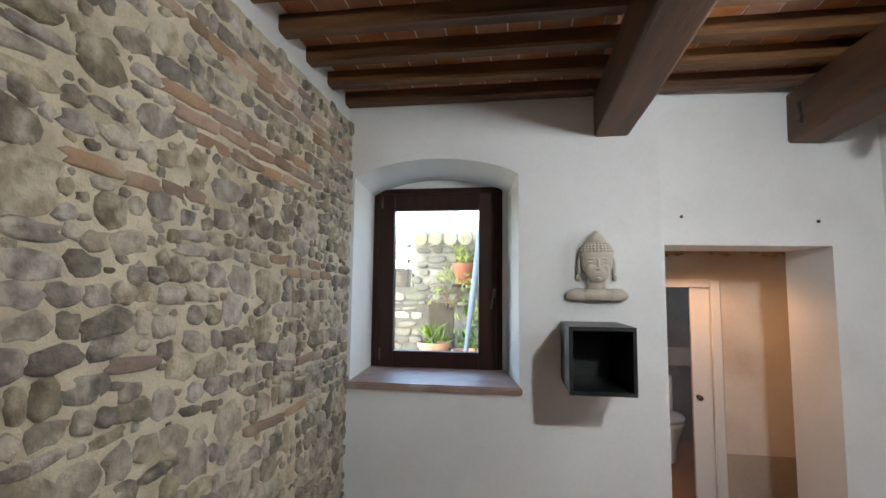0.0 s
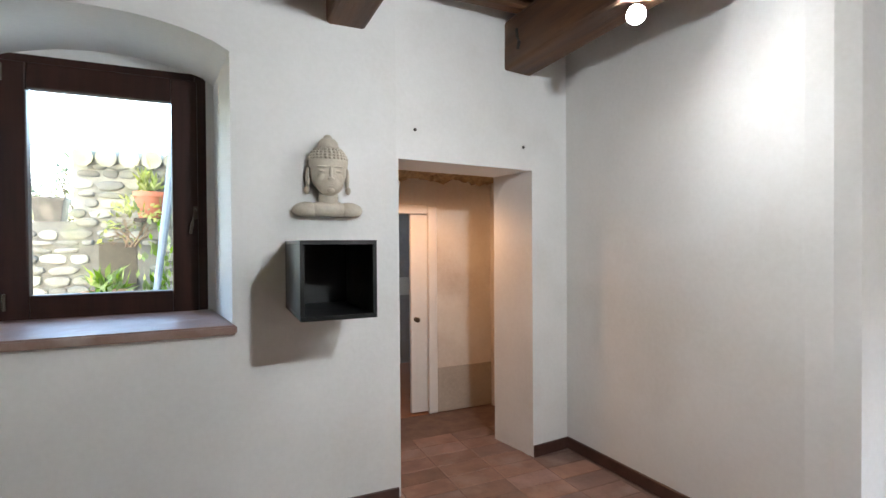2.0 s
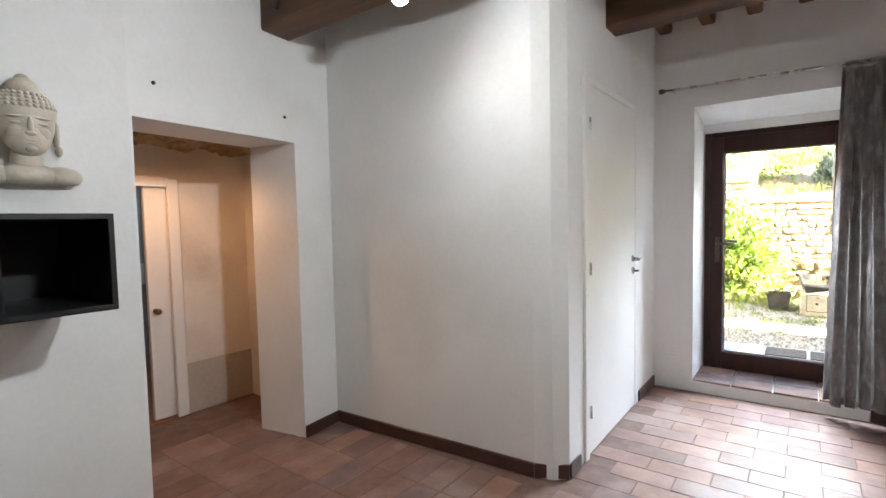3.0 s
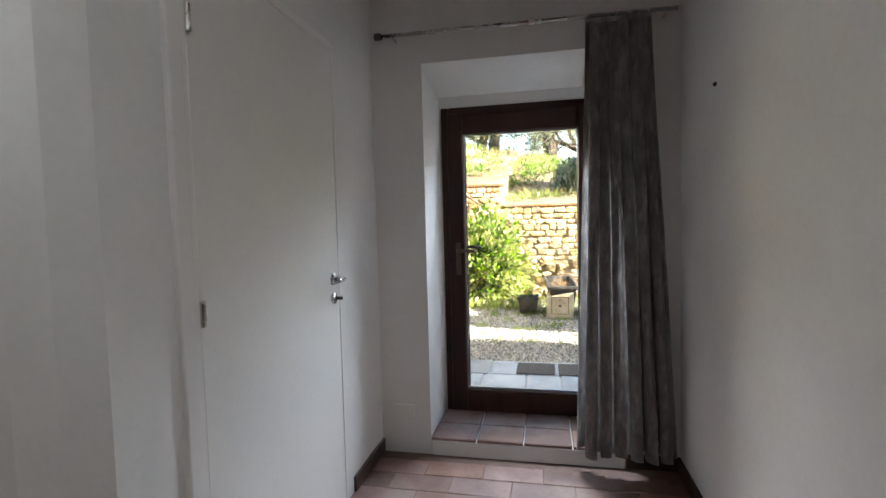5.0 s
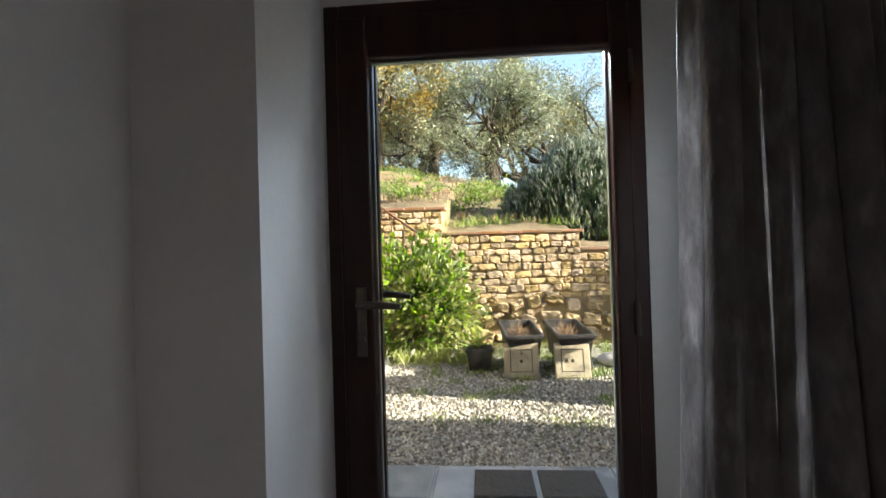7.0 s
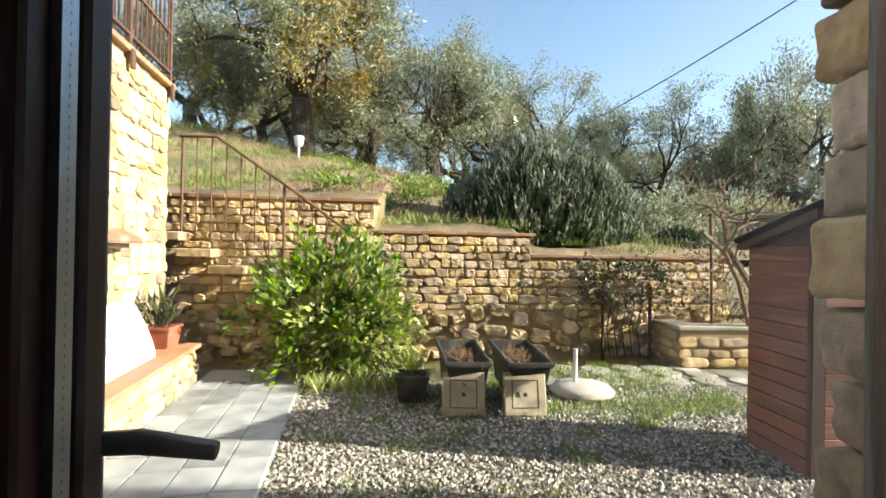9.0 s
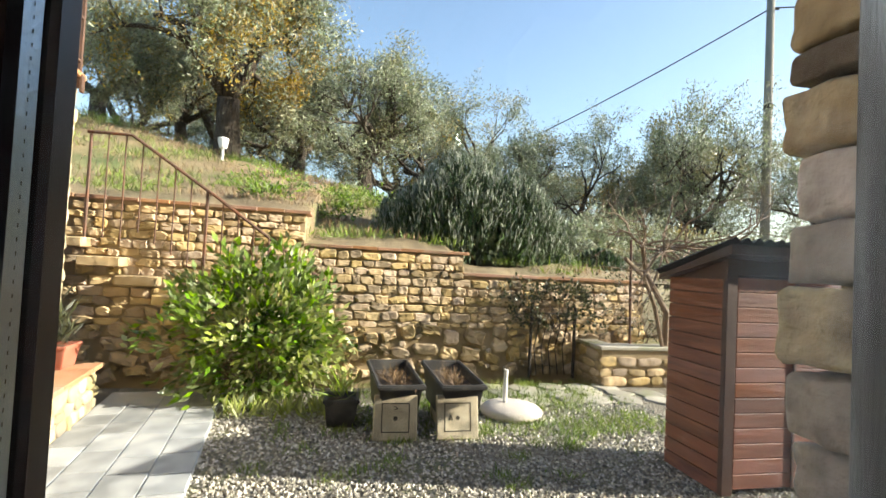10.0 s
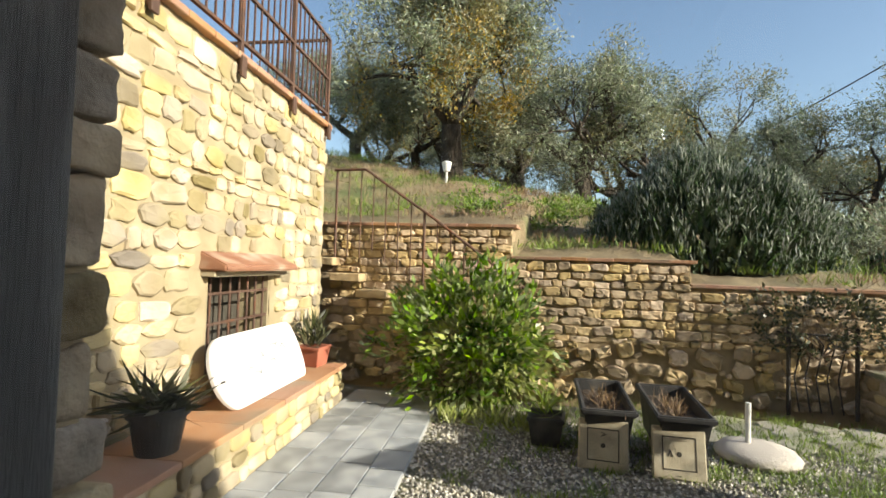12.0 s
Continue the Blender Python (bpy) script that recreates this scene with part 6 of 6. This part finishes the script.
lay(garden_wall, "stone", stone_meshes(STONE_OUT, 6, 18, 50, EDGY, 0.17, True), spots[:200] + low[:100] + spots[200:] + low[100:], gf, STONE_OUT_JOINED, 300, True)
mortar_skin(garden_wall, 0.0, 7.2, 0.0, 1.28, 0.05, 0.022, MORTAR_OUT, gf)

# annex stones
def in_window(u, v, w, h):
    return WX0 - w / 2 - 0.02 < u < WX1 + w / 2 + 0.02 and WZ0 - GZ - h / 2 < v + 0 < WZ1 - GZ + 0.16 + h / 2


af = Matrix(((1, 0, 0, 0), (0, 0, -1, 0), (0, 1, 0, GZ), (0, 0, 0, 1)))
aspots = courses(0.9, AL + 0.03, 0.02, AH - GZ, (0.07, 0.17), (0.10, 0.32), 0.012, 0.030, rs, None, in_window)
lay(annex, "stone", stone_meshes(STONE_ANNEX, 4.2, 18, 90, EDGY, 0.17, True), aspots, af, STONE_ANNEX_JOINED, 300, True)
mortar_skin(annex, 0.9, AL + 0.02, 0.3, AH - GZ, 0.03, 0.016, MORTAR_ANNEX, af, in_window)
bf = Matrix(((1, 0, 0, 0), (0, 0, -1, -0.502), (0, 1, 0, 0), (0, 0, 0, 1)))
lay(bench, "stone", stone_meshes(STONE_ANNEX, 4.0, 8, 120), courses(0.4, 4.15, 0.01, 0.37, (0.09, 0.15), (0.10, 0.28), 0.016, 0.025, rs), bf, STONE_ANNEX)
# planting bed faces
lay(bed, "stone", stone_meshes(STONE_OUT, 4.0, 8, 140), courses(0, 2.3, 0.0, BH, (0.09, 0.14), (0.14, 0.34), 0.015, 0.03, rs), Matrix(((0, 0, -1, BX0), (-1, 0, 0, BY1), (0, 1, 0, 0), (0, 0, 0, 1))), STONE_OUT)
lay(bed, "stone", stone_meshes(STONE_OUT, 4.0, 8, 160), courses(0, 1.0, 0.0, BH, (0.09, 0.14), (0.14, 0.34), 0.015, 0.03, rs), Matrix(((-1, 0, 0, BX1), (0, 0, 1, BY1), (0, 1, 0, 0), (0, 0, 0, 1))), STONE_OUT)
# courtyard wall
lay(cw, "stone", stone_meshes(COURT_STONE, 3.4, 8, 180), courses(-2.4, 0.6, 0.3, 2.28, (0.07, 0.13), (0.12, 0.32), 0.018, 0.04, rs, lambda u: 1.6 if u < -1.0 else 2.28, lambda u, v, w, h: -0.82 - w / 2 < u < -0.43 + w / 2 and v < 1.45), Matrix(((1, 0, 0, 0), (0, 0, -1, 7.60), (0, 1, 0, 0), (0, 0, 0, 1))), COURT_STONE)


# quoins at the door reveal: worn blocks
def quoin_mesh(d, w, h, seed):
    r = random.Random(seed)
    bm = box((-d / 2, -w / 2, -h / 2), (d / 2, w / 2, h / 2), min(0.013, h * 0.2), seg=2)
    bmesh.ops.subdivide_edges(bm, edges=[e for e in bm.edges if e.calc_length() > 0.05], cuts=4, use_grid_fill=True)
    o = Vector((r.uniform(0, 50), 0, 0))
    for v in bm.verts:
        v.co += noise.noise_vector(v.co * 11 + o) * 0.009 + noise.noise_vector(v.co * 32 + o) * 0.007
    me = bpy.data.meshes.new("quoin")
    bm.to_mesh(me)
    bm.free()
    me.materials.append(QUOIN)
    me.shade_smooth()
    return me


for par, inner, s in ((facade, 0.962, -1), (facade_b, 2.20, 1)):
    z, k = GZ, 0
    while z < 2.25:
        h = rs.choice((0.06, 0.08, 0.10, 0.12, 0.14, 0.11))
        d = rs.uniform(0.19, 0.23)
        w = rs.choice((0.24, 0.36, 0.42))
        ob = new("quoin", quoin_mesh(d, w, h - 0.010, k + 40 * s))
        ob.parent = par
        ob.matrix_basis = pose(5.03 + d / 2, inner + s * (w / 2 - rs.uniform(-0.01, 0.025)), z + h / 2, rs.uniform(-1.5, 1.5), rs.uniform(-1.5, 1.5), rs.uniform(-2, 2))
        z += h
        k += 1
for par, y0, y1 in ((facade, -0.6, 0.60), (facade_b, 2.5, 3.7)):
    lay(par, "stone", stone_meshes(QUOIN, 4.0, 6, 200), [(u, v, w, h, d, t) for u, v, w, h, d, t in courses(y0, y1, 0, 3.0, (0.10, 0.2), (0.15, 0.4), 0.015, 0.03, rs)], Matrix(((0, 0, 1, 5.22), (1, 0, 0, 0), (0, 1, 0, GZ), (0, 0, 0, 1))), QUOIN)


def slab_mesh(material, sx_, sy_, h, bevel):
    bm = box((-sx_ / 2, -sy_ / 2, 0), (sx_ / 2, sy_ / 2, h))
    bmesh.ops.bevel(bm, geom=[q for q in bm.edges if q.verts[0].co.z > h - 1e-4 and q.verts[1].co.z > h - 1e-4], offset=bevel, segments=1, affect="EDGES")
    me = bpy.data.meshes.new("tile")
    bm.to_mesh(me)
    bm.free()
    me.materials.append(material)
    return me


floor_ob = bpy.data.objects["floor"]
tile_me = slab_mesh(COTTO, 0.292, 0.142, 0.012, 0.003)
cross_me = slab_mesh(COTTO, 0.1445, 0.2950, 0.012, 0.003)


def tile(parent, me, m):
    ob = new("tile", me)
    ob.parent = parent
    ob.matrix_basis = m


for i in range(18):
    for j in range(6):
        x, y = 2.02 + i * 0.147, 0.86 + j * 0.298 + (0.149 if i % 2 else 0)
        if x < 4.36 and y < 2.3 and not (x > 2.4 and y > 2.22):
            tile(floor_ob, cross_me, pose(x, y, -0.0125 + rs.uniform(-0.002, 0.002), rs.uniform(-0.4, 0.4), rs.uniform(-0.4, 0.4), rs.uniform(-0.7, 0.7)))
for i in range(8):
    for j in range(13):
        x, y = 0.55 + i * 0.298, 2.60 + j * 0.149 + (0.075 if i % 2 else 0) * 0
        if y < 4.85 and x < 2.6:
            tile(floor_ob, tile_me, pose(x, y, -0.0125 + rs.uniform(-0.0015, 0.0015), 0, 0, rs.uniform(-0.5, 0.5)))
step = bpy.data.objects["door_step"]
for i in range(2):
    for j in range(4):
        tile(step, slab_mesh(COTTO, 0.205, 0.248, 0.014, 0.004), pose(4.482 + i * 0.212, 1.175 + j * 0.255, 0.0785))
# slate slabs
sl = [slab_mesh(SLATE, w, d, 0.03, 0.004) for w, d in ((0.442, 0.392), (0.342, 0.392), (0.262, 0.392))]
for r in range(4):
    u = 1.1 + 0.13 * (r % 3)
    v = -0.628 - 0.255 * r
    while u < 4.6:
        me = sl[rs.randrange(3)]
        w = max(q.co.x for q in me.vertices) * 2 + 0.018
        if u + w < 4.74:
            ob = new("slab", me)
            ob.parent = walk_strip
            ob.matrix_basis = pose(u + w / 2, v, GZ - 0.014 + rs.uniform(-0.002, 0.002)) @ Matrix.Diagonal((1, 0.243 / 0.392, 1, 1))
        u += w
for r in range(3):
    y = -0.7 + 0.2 * r
    while y < 3.3:
        me = sl[rs.randrange(3)]
        w = max(q.co.x for q in me.vertices) * 2 + 0.018
        ob = new("slab", me)
        ob.parent = slate_bed
        ob.matrix_basis = pose(5.36 + 0.40 * r, y + w / 2, GZ - 0.012 + rs.uniform(-0.002, 0.002), 0, 0, 90)
        y += w
# flagstone path by the wall
fp = struct(part("flagstone_path", box((9.5, -2.2, GZ - 0.06), (10.3, 1.2, GZ - 0.012)), GRAVEL), "mossy flagstone path along the garden wall", "path")
for k in range(26):
    ob = new("flagstone", dome(500 + k, 4.0, 9, ((1.0, 0.0), (0.97, 0.8), (0.9, 1.0))))
    ob.data.materials.append(PATH_STONE)
    ob.parent = fp
    ob.matrix_basis = pose(9.62 + 0.27 * (k % 3) + rs.uniform(-0.04, 0.04), 1.0 - 0.37 * (k // 3) + rs.uniform(-0.05, 0.05), GZ - 0.016, 0, 0, rs.uniform(0, 360)) @ Matrix.Diagonal((0.34, 0.30, 0.022, 1))

# loose gravel over the yard
rg = np.random.default_rng(77)
N = 38000
d = rg.uniform(0, 1, N) ** 1.6
px, py = 6.38 + d * 3.2, rg.uniform(-1.6, 3.3, N)
base_v = np.array([(1, 0, 0), (-0.5, 0.87, 0), (-0.5, -0.87, 0), (0.1, 0.1, 0.8), (0, 0, -0.5)])
sz = rg.uniform(0.008, 0.021, (N, 1, 1))
an = rg.uniform(0, 6.28, N)
rot = np.stack([np.stack([np.cos(an), -np.sin(an), 0 * an], 1), np.stack([np.sin(an), np.cos(an), 0 * an], 1), np.stack([0 * an, 0 * an, 1 + 0 * an], 1)], 1)
keep = py < 2.66 + 0.13 * (px - 7.0) - 0.03
vv = np.einsum("nij,kj->nki", rot, base_v) * sz * rg.uniform(0.7, 1.3, (N, 1, 3)) + np.stack([px, py, np.full(N, GZ - 0.014)], 1)[:, None, :]
vv = vv[keep]
n = len(vv)
ff = []
for k in range(n):
    b = 5 * k
    ff += [(b, b + 1, b + 3), (b + 1, b + 2, b + 3), (b + 2, b, b + 3)]
tagged(part("gravel_stones", (vv.reshape(-1, 3).tolist(), [], ff), PEBBLE), "loose pale gravel stones on the yard", "gravel", kind="stuff")
